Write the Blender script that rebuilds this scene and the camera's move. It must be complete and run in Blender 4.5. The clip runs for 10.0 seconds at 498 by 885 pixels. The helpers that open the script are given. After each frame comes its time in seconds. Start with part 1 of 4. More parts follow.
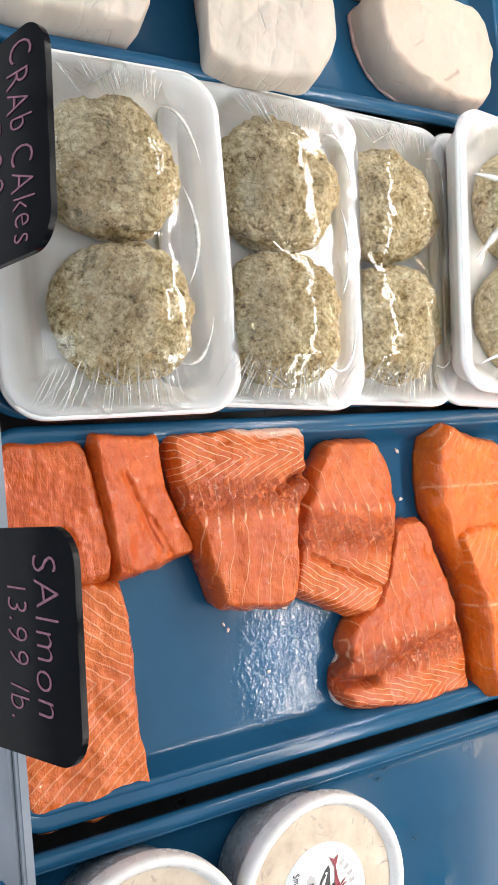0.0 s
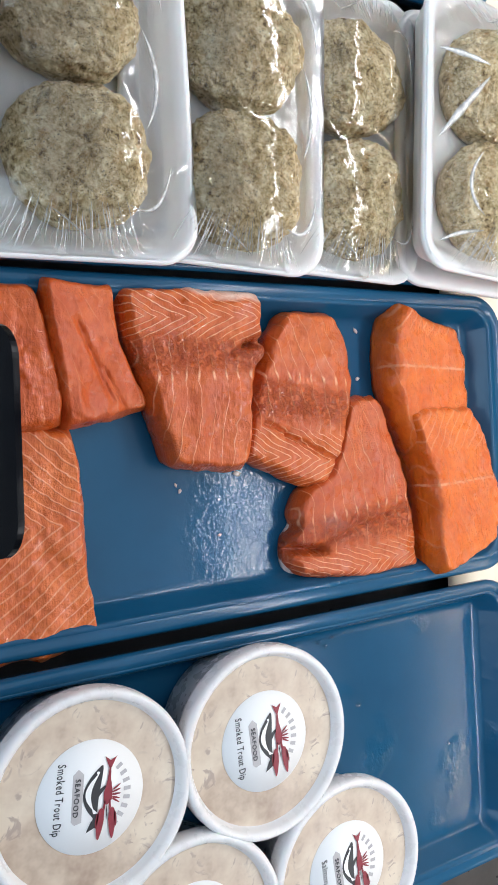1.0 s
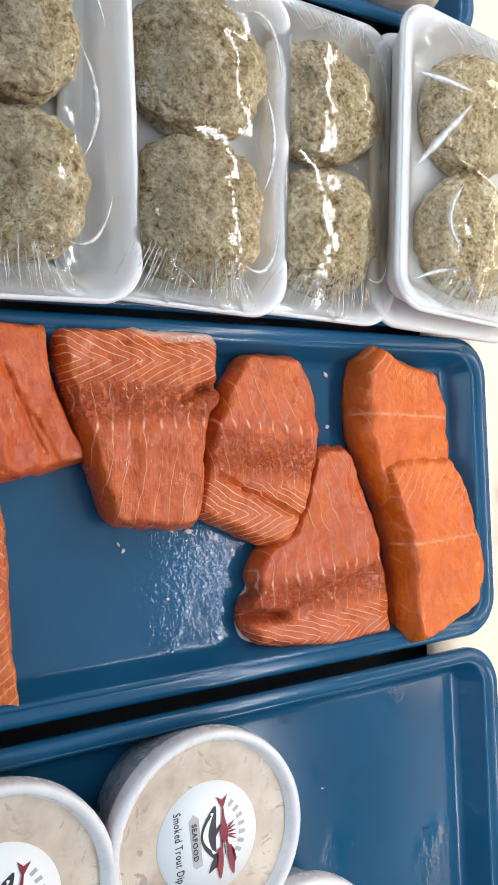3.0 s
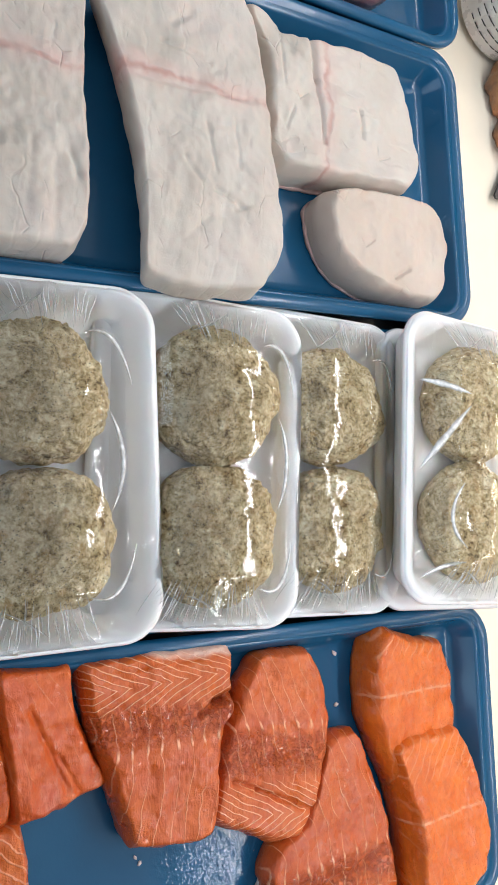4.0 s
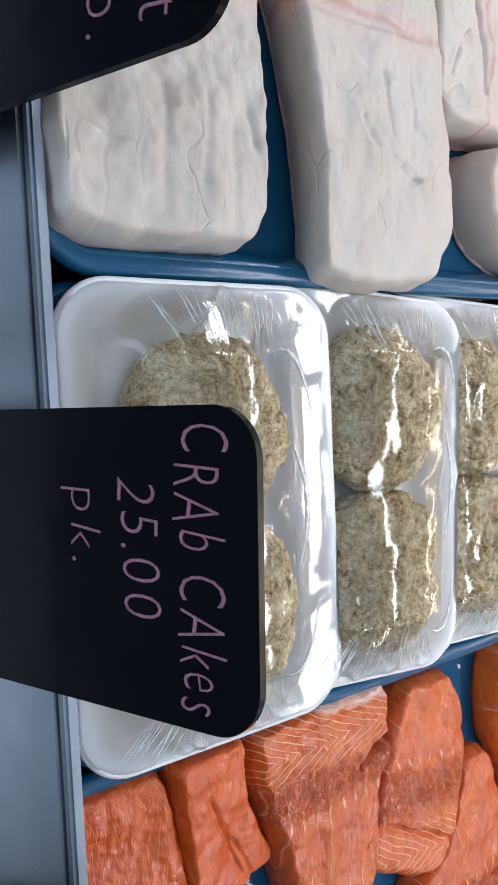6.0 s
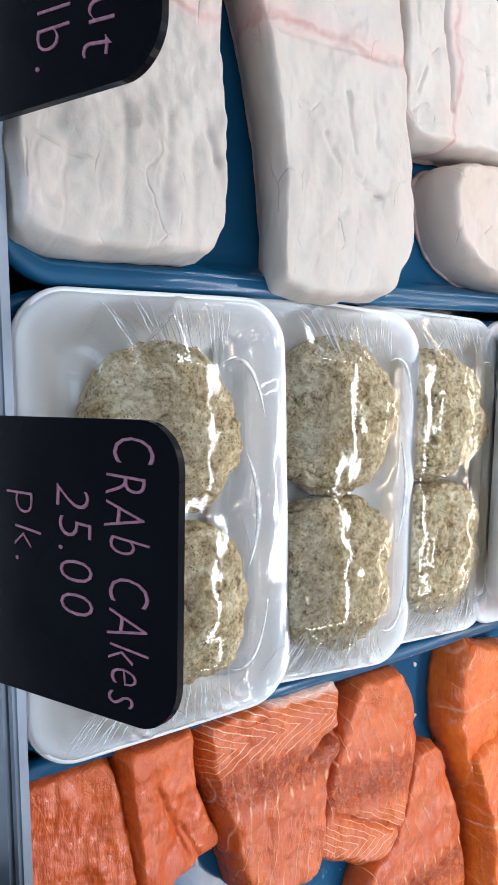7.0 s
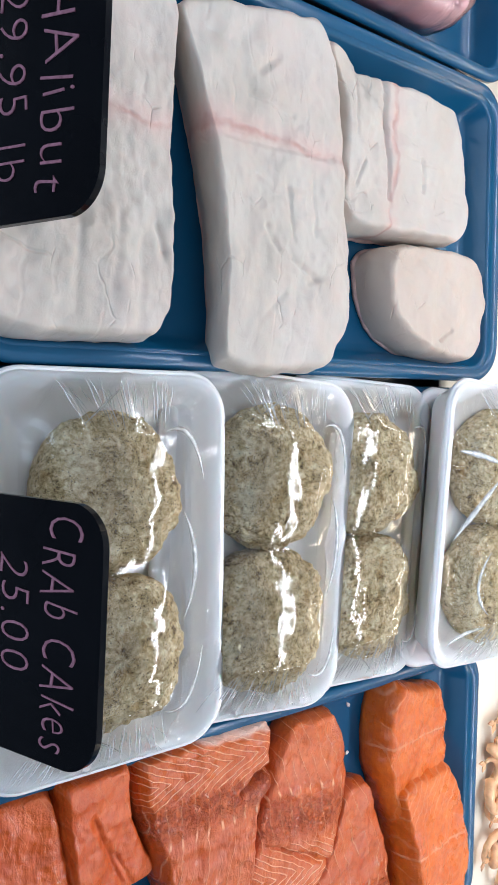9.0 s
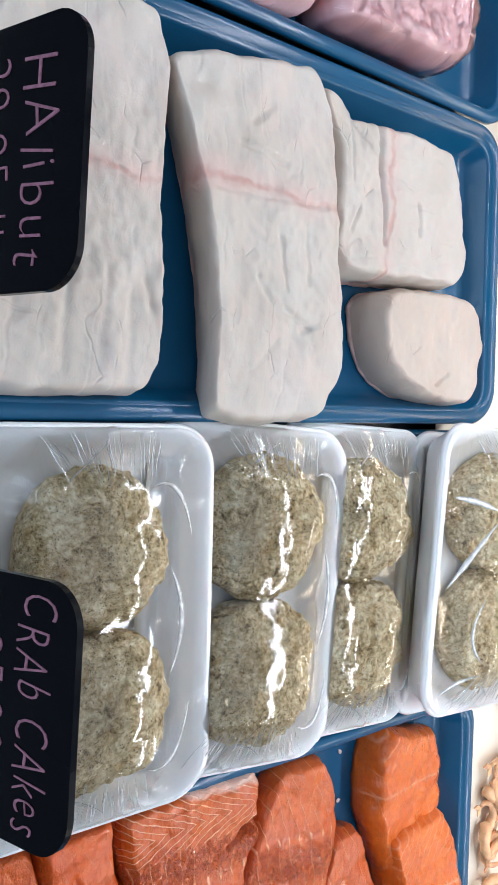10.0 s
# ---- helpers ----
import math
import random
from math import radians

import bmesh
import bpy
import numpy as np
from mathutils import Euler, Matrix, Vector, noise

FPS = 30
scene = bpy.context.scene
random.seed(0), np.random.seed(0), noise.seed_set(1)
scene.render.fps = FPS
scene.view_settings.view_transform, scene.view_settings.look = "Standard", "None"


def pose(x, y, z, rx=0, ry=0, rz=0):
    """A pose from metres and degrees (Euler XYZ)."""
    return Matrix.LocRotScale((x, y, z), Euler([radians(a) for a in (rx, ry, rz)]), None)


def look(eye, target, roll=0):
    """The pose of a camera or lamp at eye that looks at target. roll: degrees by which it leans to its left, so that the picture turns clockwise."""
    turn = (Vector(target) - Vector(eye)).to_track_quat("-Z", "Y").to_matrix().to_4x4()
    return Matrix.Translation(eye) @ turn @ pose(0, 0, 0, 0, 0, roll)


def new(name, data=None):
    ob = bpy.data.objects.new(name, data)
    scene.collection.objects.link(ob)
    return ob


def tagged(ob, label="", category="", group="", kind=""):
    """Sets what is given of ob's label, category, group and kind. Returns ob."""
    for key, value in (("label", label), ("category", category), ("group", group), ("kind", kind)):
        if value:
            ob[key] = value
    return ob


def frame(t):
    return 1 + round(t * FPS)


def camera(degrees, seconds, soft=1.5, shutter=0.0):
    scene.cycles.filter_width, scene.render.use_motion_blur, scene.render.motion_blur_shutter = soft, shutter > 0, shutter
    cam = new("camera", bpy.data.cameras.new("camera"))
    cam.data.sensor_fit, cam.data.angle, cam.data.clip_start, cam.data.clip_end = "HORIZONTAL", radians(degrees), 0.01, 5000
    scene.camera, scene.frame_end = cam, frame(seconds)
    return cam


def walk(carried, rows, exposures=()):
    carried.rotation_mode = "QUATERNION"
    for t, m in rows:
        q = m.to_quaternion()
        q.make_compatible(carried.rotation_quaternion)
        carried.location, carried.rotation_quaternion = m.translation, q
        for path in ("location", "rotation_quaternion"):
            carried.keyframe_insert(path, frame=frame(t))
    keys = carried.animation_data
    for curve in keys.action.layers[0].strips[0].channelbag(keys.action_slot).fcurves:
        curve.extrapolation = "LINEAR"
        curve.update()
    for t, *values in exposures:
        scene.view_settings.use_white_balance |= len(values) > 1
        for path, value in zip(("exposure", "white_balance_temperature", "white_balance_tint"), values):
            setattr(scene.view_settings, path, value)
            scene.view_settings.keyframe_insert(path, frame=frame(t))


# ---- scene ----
cam = camera(34.4, 10.0)
PATH = [
    (0, (-0.01, -0.02, 0.485), (1.0, 0.084, -1.238), 82.0),
    (0.5, (-0.014, -0.051, 0.496), (1.016, -0.042, -1.218), 87.9),
    (1, (0.001, -0.085, 0.493), (1.055, -0.083, -1.207), 88.5),
    (1.5, (0.022, -0.116, 0.476), (1.073, -0.092, -1.226), 87.4),
    (2, (0.035, -0.133, 0.457), (1.077, -0.108, -1.25), 87.6),
    (2.2, (0.041, -0.14, 0.449), (1.079, -0.099, -1.26), 86.9),
    (3.3, (0.059, -0.035, 0.473), (1.099, 0.069, -1.232), 85.6),
    (3.5, (0.06, -0.016, 0.474), (1.087, 0.179, -1.232), 81.6),
    (4, (0.03, 0.089, 0.496), (1.066, 0.312, -1.2), 79.3),
    (4.5, (-0.011, 0.152, 0.506), (1.093, 0.256, -1.158), 83.0),
    (5, (-0.035, 0.151, 0.445), (1.146, 0.155, -1.169), 87.0),
    (5.5, (-0.054, 0.173, 0.367), (1.16, 0.113, -1.221), 91.0),
    (5.7, (-0.056, 0.174, 0.344), (1.205, 0.11, -1.207), 91.1),
    (6.8, (-0.051, 0.181, 0.356), (1.207, 0.094, -1.196), 93.8),
    (7, (-0.048, 0.183, 0.372), (1.208, 0.09, -1.182), 94.1),
    (7.5, (-0.048, 0.173, 0.402), (1.218, 0.093, -1.144), 94.1),
    (8, (-0.057, 0.175, 0.409), (1.217, 0.112, -1.131), 93.9),
    (8.5, (-0.059, 0.187, 0.415), (1.229, 0.132, -1.114), 94.0),
    (9, (-0.057, 0.208, 0.417), (1.238, 0.169, -1.107), 93.8),
    (9.5, (-0.054, 0.222, 0.42), (1.23, 0.197, -1.113), 93.8),
    (10, (-0.047, 0.233, 0.418), (1.236, 0.216, -1.117), 93.7),
]
EXPOSURES = [(0.0, 0.45, 6600, 10), (0.5, 0.18, 6250, 10), (1.0, 0.03, 6000, 10), (2.0, -0.06, 5800, 10), (3.5, 0.02, 6100, 10), (4.5, 0.0, 6000, 10), (5.5, -0.05, 5700, 10), (7.0, 0.28, 5700, 10), (8.5, 0.1, 5700, 10), (10.0, 0.08, 5700, 10)]
walk(cam, [(t, look(eye, target, roll)) for t, eye, target, roll in PATH], EXPOSURES)

# ---- world and light ----
world = bpy.data.worlds.new("world")
scene.world = world
world.use_nodes = True
world.node_tree.nodes["Background"].inputs[0].default_value = (0.75, 0.85, 1.0, 1)
world.node_tree.nodes["Background"].inputs[1].default_value = 0.22


def area(name, place, target, sx, sy, watts, colour):
    data = bpy.data.lights.new(name, "AREA")
    data.shape, data.size, data.size_y, data.energy, data.color = "RECTANGLE", sx, sy, watts, colour
    ob = new(name, data)
    ob.matrix_world = look(place, target)
    return ob


area("window_daylight", (-2.4, 0.0, 1.0), (0.3, 0.1, 0.0), 2.6, 1.5, 37, (0.74, 0.88, 1.0))
# broad unseen lamp added overhead as soft fill
area("ceiling_light_glow", (0.0, 0.2, 1.87), (0.0, 0.2, 0.0), 2.3, 2.8, 16, (0.95, 0.98, 1.0))
LED_X, LED_Z = 0.68, 0.62
area("case_strip_glow", (LED_X, 0.1, LED_Z), (LED_X - 0.36, 0.1, 0.0), 1.9, 0.03, 6.4, (1.0, 0.97, 0.93))
area("back_strip_glow", (0.955, 0.1, 0.44), (0.4, 0.1, 0.0), 1.9, 0.02, 2.4, (1.0, 0.78, 0.52))


# ---- materials ----
class Mat:
    """Small helper round a node tree."""

    def __init__(self, name, colour=(0.5, 0.5, 0.5), rough=0.5, metal=0.0, coat=0.0, sss=0.0, spec=0.5):
        self.m = bpy.data.materials.new(name)
        self.m.use_nodes = True
        self.n, self.l = self.m.node_tree.nodes, self.m.node_tree.links
        self.p = self.n["Principled BSDF"]
        self.out = self.n["Material Output"]
        self.p.inputs["Base Color"].default_value = (*colour, 1)
        self.p.inputs["Roughness"].default_value = rough
        self.p.inputs["Metallic"].default_value = metal
        self.p.inputs["Coat Weight"].default_value = coat
        self.p.inputs["Coat Roughness"].default_value = 0.08
        self.p.inputs["Specular IOR Level"].default_value = spec
        if sss:
            self.p.inputs["Subsurface Weight"].default_value = sss
            self.p.inputs["Subsurface Radius"].default_value = (0.008, 0.004, 0.003)
            self.p.inputs["Subsurface Scale"].default_value = 1.0
        self.tc = self.n.new("ShaderNodeTexCoord")

    def put(self, node_type, **sockets):
        node = self.n.new(node_type)
        for k, v in sockets.items():
            self.feed(node, k.replace("_", " "), v)
        return node

    def feed(self, node, key, v):
        socket = node.inputs[int(key[1:]) if key[0] == "i" and key[1:].isdigit() else key]
        if isinstance(v, bpy.types.NodeSocket):
            self.l.new(v, socket)
        else:
            socket.default_value = v

    def math(self, op, a, b=0.0, c=0.0):
        node = self.n.new("ShaderNodeMath")
        node.operation = op
        for i, v in enumerate((a, b, c)):
            self.feed(node, f"i{i}", v)
        return node.outputs[0]

    def coords(self, scale=(1, 1, 1), rot=(0, 0, 0), loc=(0, 0, 0), source="Object"):
        node = self.put("ShaderNodeMapping", Vector=self.tc.outputs[source], Scale=scale, Rotation=rot, Location=loc)
        return node.outputs[0]

    def noise(self, vec, scale, detail=3.0, rough=0.55, dist=0.0):
        return self.put("ShaderNodeTexNoise", Vector=vec, Scale=scale, Detail=detail, Roughness=rough, Distortion=dist).outputs[0]

    def voronoi(self, vec, scale, feature="F1"):
        node = self.put("ShaderNodeTexVoronoi", Vector=vec, Scale=scale)
        node.feature = feature
        return node.outputs[0]

    def ramp(self, fac, *stops):
        node = self.put("ShaderNodeValToRGB", Fac=fac)
        while len(node.color_ramp.elements) < len(stops):
            node.color_ramp.elements.new(0.5)
        for e, (pos, c) in zip(node.color_ramp.elements, stops):
            e.position = pos
            e.color = (*c, 1) if isinstance(c, tuple) else (c, c, c, 1)
        return node.outputs[0]

    def remap(self, v, a, b, c=0.0, d=1.0, smooth=False):
        node = self.put("ShaderNodeMapRange")
        node.interpolation_type = "SMOOTHSTEP" if smooth else "LINEAR"
        for i, x in enumerate((v, a, b, c, d)):
            self.feed(node, f"i{i}", x)
        return node.outputs[0]

    def mix(self, fac, a, b, blend="MIX"):
        node = self.n.new("ShaderNodeMix")
        node.data_type, node.blend_type = "RGBA", blend
        for key, v in ((0, fac), (6, a), (7, b)):
            if isinstance(v, bpy.types.NodeSocket):
                self.l.new(v, node.inputs[key])
            else:
                node.inputs[key].default_value = (*v, 1) if isinstance(v, tuple) else v
        return node.outputs[2]

    def xyz(self, vec):
        node = self.put("ShaderNodeSeparateXYZ", Vector=vec)
        return node.outputs

    def bump(self, height, strength=0.3, distance=0.002, normal=None):
        node = self.put("ShaderNodeBump", Height=height, Strength=strength, Distance=distance)
        if normal:
            self.l.new(normal, node.inputs["Normal"])
        self.l.new(node.outputs[0], self.p.inputs["Normal"])
        return node.outputs[0]

    def set(self, key, v):
        self.feed(self.p, key, v)


def mat_tray(name, wet_from):
    k = Mat(name, (0.03, 0.16, 0.33), 0.3, spec=0.38)
    v = k.coords()
    k.set("Base Color", k.mix(k.ramp(k.noise(v, 9, 4), (0.3, 0.0), (0.75, 1.0)), (0.007, 0.066, 0.145), (0.013, 0.096, 0.2)))
    wet = k.ramp(k.noise(v, 16, 3), (wet_from, 0.0), (wet_from + 0.14, 1.0))
    if wet_from < 0.4:
        # a puddle of melt water with its own ragged outline
        far = k.put("ShaderNodeVectorMath", i0=k.coords((1, 0.75, 0), loc=(-0.004, 0.045, 0)))
        far.operation = "LENGTH"
        ragged = k.math("ADD", far.outputs["Value"], k.math("MULTIPLY", k.math("SUBTRACT", k.noise(v, 60, 4), 0.5), 0.05))
        wet = k.math("MULTIPLY", wet, k.remap(ragged, 0.045, 0.075, 1, 0.12, True))
    k.set("Roughness", k.remap(wet, 0, 1, 0.2, 0.07))
    grain = k.noise(k.coords((1, 0.6, 1)), 330, 2, 0.5, 0.8)
    smear = k.noise(k.coords((0.5, 1, 1), rot=(0, 0, 0.5)), 90, 3, 0.6, 1.0)
    h = k.math("MULTIPLY", k.math("ADD", k.math("MULTIPLY", grain, 0.8), k.math("MULTIPLY", smear, 0.9)), k.remap(wet, 0, 1, 0.05, 1.0))
    k.bump(h, 0.34, 0.0011)
    return k.m


def mat_salmon(name, low=-1.0, high=1.0, centre=0.04, mid=0.0, tone=(0.56, 0.1, 0.014), lines=0.9, rough_band=0.0, apex=2.2, slant=0.0, band=0.0, pale=None):
    """Orange flesh: long pale lines, a ticked midline, and nested V lines where y lies from low to high."""
    k = Mat(name, tone, 0.3, coat=0.22, sss=0.06, spec=0.38)
    v = k.coords()
    x, y, z = k.xyz(v)
    w = k.math("MULTIPLY", k.math("SUBTRACT", k.noise(v, 26, 2), 0.5), 0.014)
    w2 = k.math("MULTIPLY", k.math("SUBTRACT", k.noise(v, 90, 2), 0.5), 0.0026)
    ww = k.math("ADD", w, w2)
    u1 = k.math("ADD", k.math("ADD", x, k.math("MULTIPLY", y, slant)), k.math("ADD", ww, k.math("MULTIPLY", k.math("MULTIPLY", y, y), 2.5)))
    saw = k.math("PINGPONG", k.math("MULTIPLY", u1, 98.0), 0.5)
    long_line = k.remap(saw, 0.44, 0.495, 0, 1, True)
    vee = k.math("ADD", k.math("ADD", x, ww), k.math("MULTIPLY", k.math("ABSOLUTE", k.math("ADD", k.math("SUBTRACT", y, centre), w2)), apex))
    chev = k.remap(k.math("PINGPONG", k.math("MULTIPLY", vee, 105.0), 0.5), 0.36, 0.48, 0, 1, True)
    yw = k.math("ADD", y, w)
    where = k.math("MULTIPLY", k.remap(yw, low - 0.002, low + 0.003, 0, 1, True), k.remap(yw, high - 0.002, high + 0.003, 1, 0, True))
    from_mid = k.math("ABSOLUTE", k.math("ADD", k.math("SUBTRACT", y, mid), w2))
    tick = k.math("MULTIPLY", k.remap(from_mid, 0.0008, 0.0045, 1, 0, True), k.remap(saw, 0.38, 0.47, 0.0, 1, True))
    stripe = k.math("MULTIPLY", k.remap(from_mid, 0.0004, 0.0014, 1, 0, True), k.ramp(k.noise(v, 130, 2), (0.35, 0.35), (0.55, 1.0)))
    tick = k.math("MAXIMUM", tick, k.math("MULTIPLY", stripe, band))
    patchy = k.ramp(k.noise(v, 48, 3), (0.34, 0.1), (0.6, 1.0))
    soft = k.math("MULTIPLY", k.math("MULTIPLY", long_line, patchy), 0.7)
    line = k.math("MAXIMUM", k.mix(where, soft, chev), tick)
    line = k.math("MULTIPLY", k.math("MULTIPLY", line, lines), k.remap(z, 0.006, 0.016, 0.15, 1))
    dark = (tone[0] * 0.8, tone[1] * 0.68, tone[2] * 0.6)
    light = (min(1, tone[0] * 1.1), tone[1] * 1.3, tone[2] * 1.35)
    base = k.mix(k.ramp(k.noise(v, 24, 5, 0.65), (0.32, 0.0), (0.66, 1.0)), dark, light)
    fine = k.noise(k.coords((1, 0.22, 1)), 480, 3)
    base = k.mix(k.remap(fine, 0.4, 0.7, 0, 0.45), base, dark)
    mottle = k.noise(v, 210, 5, 0.75, 0.6)
    base = k.mix(k.ramp(mottle, (0.52, 0.0), (0.68, 0.6)), base, light)
    base = k.mix(k.ramp(mottle, (0.34, 0.3), (0.46, 0.0)), base, (tone[0] * 0.62, tone[1] * 0.45, tone[2] * 0.5))
    grain = k.noise(v, 300, 4, 0.7)
    pit = k.math("MULTIPLY", k.remap(k.math("ABSOLUTE", k.math("SUBTRACT", k.math("ADD", yw, k.math("MULTIPLY", w2, 4.0)), rough_band)), 0.002, 0.018, 1, 0, True), k.ramp(grain, (0.42, 1.0), (0.55, 0.0)))
    base = k.mix(k.math("MULTIPLY", pit, 0.55), base, (tone[0] * 0.6, tone[1] * 0.38, tone[2] * 0.5))
    base = k.mix(line, base, (0.86, 0.44, 0.25))
    if pale:
        edge = k.math("MULTIPLY", k.math("SUBTRACT", k.math("ADD", k.math("ADD", y, k.math("MULTIPLY", x, pale[2])), k.math("MULTIPLY", ww, 1.6)), pale[0]), pale[1])
        base = k.mix(k.math("MULTIPLY", k.remap(edge, -0.001, 0.003, 0, 1, True), k.ramp(k.noise(k.coords((0.5, 1, 1)), 110, 4), (0.3, 0.35), (0.55, 1.0))), base, (0.74, 0.5, 0.4))
    k.set("Base Color", base)
    k.set("Roughness", k.remap(k.noise(v, 60, 3), 0.3, 0.7, 0.2, 0.44))
    h = k.math("ADD", k.math("MULTIPLY", line, 0.35), k.math("ADD", k.math("MULTIPLY", fine, 0.5), k.math("MULTIPLY", k.noise(v, 110, 3), 0.8)))
    h = k.math("SUBTRACT", h, k.math("MULTIPLY", pit, 1.2))
    glint = k.math("MULTIPLY", k.noise(v, 700, 2, 0.6), k.ramp(k.noise(v, 34, 3), (0.5, 0.0), (0.62, 0.55)))
    k.bump(k.math("ADD", h, glint), 0.75, 0.0018)
    return k.m


def mat_halibut(name, mid=0.05, blush=1.0, tone=(0.56, 0.495, 0.43), along=False):
    k = Mat(name, tone, 0.44, coat=0.1, sss=0.25, spec=0.4)
    v = k.coords()
    x, y, z = k.xyz(v)
    if along:
        x, y = y, x
    w = k.math("MULTIPLY", k.math("SUBTRACT", k.noise(v, 34, 3), 0.5), 0.02)
    d = k.math("ABSOLUTE", k.math("ADD", k.math("SUBTRACT", y, mid), w))
    vein = k.math("MULTIPLY", k.remap(d, 0.0002, 0.0038, 1, 0, True), k.ramp(k.noise(v, 55, 2), (0.3, 0.2), (0.6, 1.0)))
    halo = k.math("MULTIPLY", k.remap(d, 0.0, 0.016, 0.6, 0, True), k.math("MULTIPLY", k.ramp(k.noise(v, 30, 2), (0.35, 0.3), (0.65, 1.0)), blush))
    cloud = k.ramp(k.noise(k.coords((1, 0.5, 1)), 26, 4), (0.32, 0.0), (0.7, 1.0))
    base = k.mix(cloud, (tone[0] * 0.94, tone[1] * 0.93, tone[2] * 0.92), (min(0.9, tone[0] * 1.06), min(0.9, tone[1] * 1.09), min(0.9, tone[2] * 1.12)))
    rosy = k.ramp(k.noise(v, 17, 3), (0.5, 0.0), (0.75, 0.35))
    base = k.mix(rosy, base, (0.66, 0.53, 0.49))
    base = k.mix(halo, base, (0.70, 0.44, 0.40))
    base = k.mix(k.math("MULTIPLY", vein, 0.62 * blush), base, (0.46, 0.22, 0.18))
    k.set("Base Color", base)
    k.set("Roughness", k.remap(k.noise(v, 40, 3), 0.3, 0.7, 0.38, 0.58))
    fibre = k.noise(k.coords((1, 0.3, 1)), 150, 4, 0.6, 0.6)
    fold = k.noise(k.coords((1, 0.6, 1)), 22, 3, 0.5, 0.8)
    seam_x = k.math("ADD", k.math("ADD", x, k.math("MULTIPLY", w, 0.7)), k.math("MULTIPLY", k.math("MULTIPLY", y, y), 1.2))
    seam = k.remap(k.math("PINGPONG", k.math("MULTIPLY", seam_x, 70.0), 0.5), 0.36, 0.5, 0, 1, True)
    seam = k.math("MULTIPLY", seam, k.ramp(k.noise(v, 28, 3), (0.42, 0.0), (0.6, 1.0)))
    gape = k.remap(k.voronoi(k.coords((1, 0.55, 1), loc=(0.3, 0.1, 0)), 40, "DISTANCE_TO_EDGE"), 0.0, 0.028, 1, 0, True)
    gape = k.math("MULTIPLY", gape, k.ramp(k.noise(v, 36, 2), (0.56, 0.0), (0.62, 1.0)))
    crisp = k.noise(v, 190, 5, 0.7, 0.8)
    h = k.math("ADD", k.math("ADD", k.math("MULTIPLY", fibre, 0.1), k.math("MULTIPLY", crisp, 0.13)), k.math("MULTIPLY", fold, 0.75))
    h = k.math("SUBTRACT", h, k.math("ADD", k.math("MULTIPLY", vein, 0.3), k.math("ADD", k.math("MULTIPLY", seam, 0.1), k.math("MULTIPLY", gape, 0.2))))
    k.bump(h, 0.65, 0.0038)
    return k.m


def mat_crab():
    k = Mat("crab_cake_meat", (0.42, 0.35, 0.22), 0.5, sss=0.1)
    v = k.coords()
    r = k.n.new("ShaderNodeObjectInfo").outputs["Random"]
    off = k.n.new("ShaderNodeCombineXYZ")
    k.l.new(r, off.inputs[0])
    vv = k.put("ShaderNodeVectorMath", i0=v, i1=off.outputs[0]).outputs[0]
    mix1 = k.math("ADD", k.math("MULTIPLY", k.noise(vv, 310, 4, 0.75, 0.5), 0.58), k.math("MULTIPLY", k.noise(vv, 85, 4, 0.7, 0.8), 0.42))
    big = k.ramp(mix1, (0.38, (0.15, 0.09, 0.038)), (0.445, (0.5, 0.38, 0.19)), (0.52, (0.73, 0.595, 0.36)), (0.61, (0.96, 0.87, 0.64)))
    tint = k.mix(k.ramp(k.noise(vv, 52, 3), (0.56, 0.0), (0.7, 0.3)), big, (0.6, 0.57, 0.42))
    tint = k.mix(k.ramp(k.noise(vv, 95, 3), (0.58, 0.0), (0.7, 0.5)), tint, (0.5, 0.29, 0.09))
    spots = k.remap(k.voronoi(vv, 480), 0.14, 0.28, 1, 0, True)
    gate = k.ramp(k.noise(vv, 110, 3), (0.40, 0.0), (0.5, 1.0))
    k.set("Base Color", k.mix(k.math("MULTIPLY", spots, k.math("MULTIPLY", gate, 0.85)), tint, (0.08, 0.055, 0.028)))
    k.bump(k.math("ADD", k.noise(vv, 170, 5, 0.75), k.math("MULTIPLY", k.voronoi(vv, 140), 0.7)), 1.0, 0.003)
    return k.m


def mat_film(name="stretch_film", crinkle=0.16):
    """Clear stretch film: transparent, with gloss by Fresnel and combed wrinkles at its ends."""
    k = Mat(name)
    k.n.remove(k.p)
    v = k.coords()
    x, y, z = k.xyz(v)
    soft = k.noise(k.coords((0.7, 1, 1)), 36, 2, 0.5, 0.6)
    fine = k.noise(k.coords((1, 0.4, 1)), 240, 2)
    h = k.math("ADD", k.math("MULTIPLY", soft, 0.8), k.math("MULTIPLY", fine, 0.22))
    b = k.put("ShaderNodeBump", Height=h, Strength=crinkle, Distance=0.002).outputs[0]
    gloss = k.put("ShaderNodeBsdfGlossy", Color=(1, 1, 1, 1), Roughness=0.05, Normal=b).outputs[0]
    clear = k.put("ShaderNodeBsdfTransparent", Color=(0.97, 0.97, 0.97, 1)).outputs[0]
    fr = k.put("ShaderNodeFresnel", IOR=1.46, Normal=b).outputs[0]
    mixed = k.n.new("ShaderNodeMixShader")
    k.l.new(fr, mixed.inputs[0])
    k.l.new(clear, mixed.inputs[1])
    k.l.new(gloss, mixed.inputs[2])
    k.l.new(mixed.outputs[0], k.out.inputs[0])
    return k.m


def mat_fold_sheen():
    """A gathered fold of film; its reflection streaks are put in as milky white colour."""
    k = Mat("fold_sheen", (0.9, 0.9, 0.9), 0.12, spec=0.8)
    k.set("Alpha", k.remap(k.noise(k.coords(), 160, 2), 0.35, 0.65, 0.45, 0.9))
    return k.m


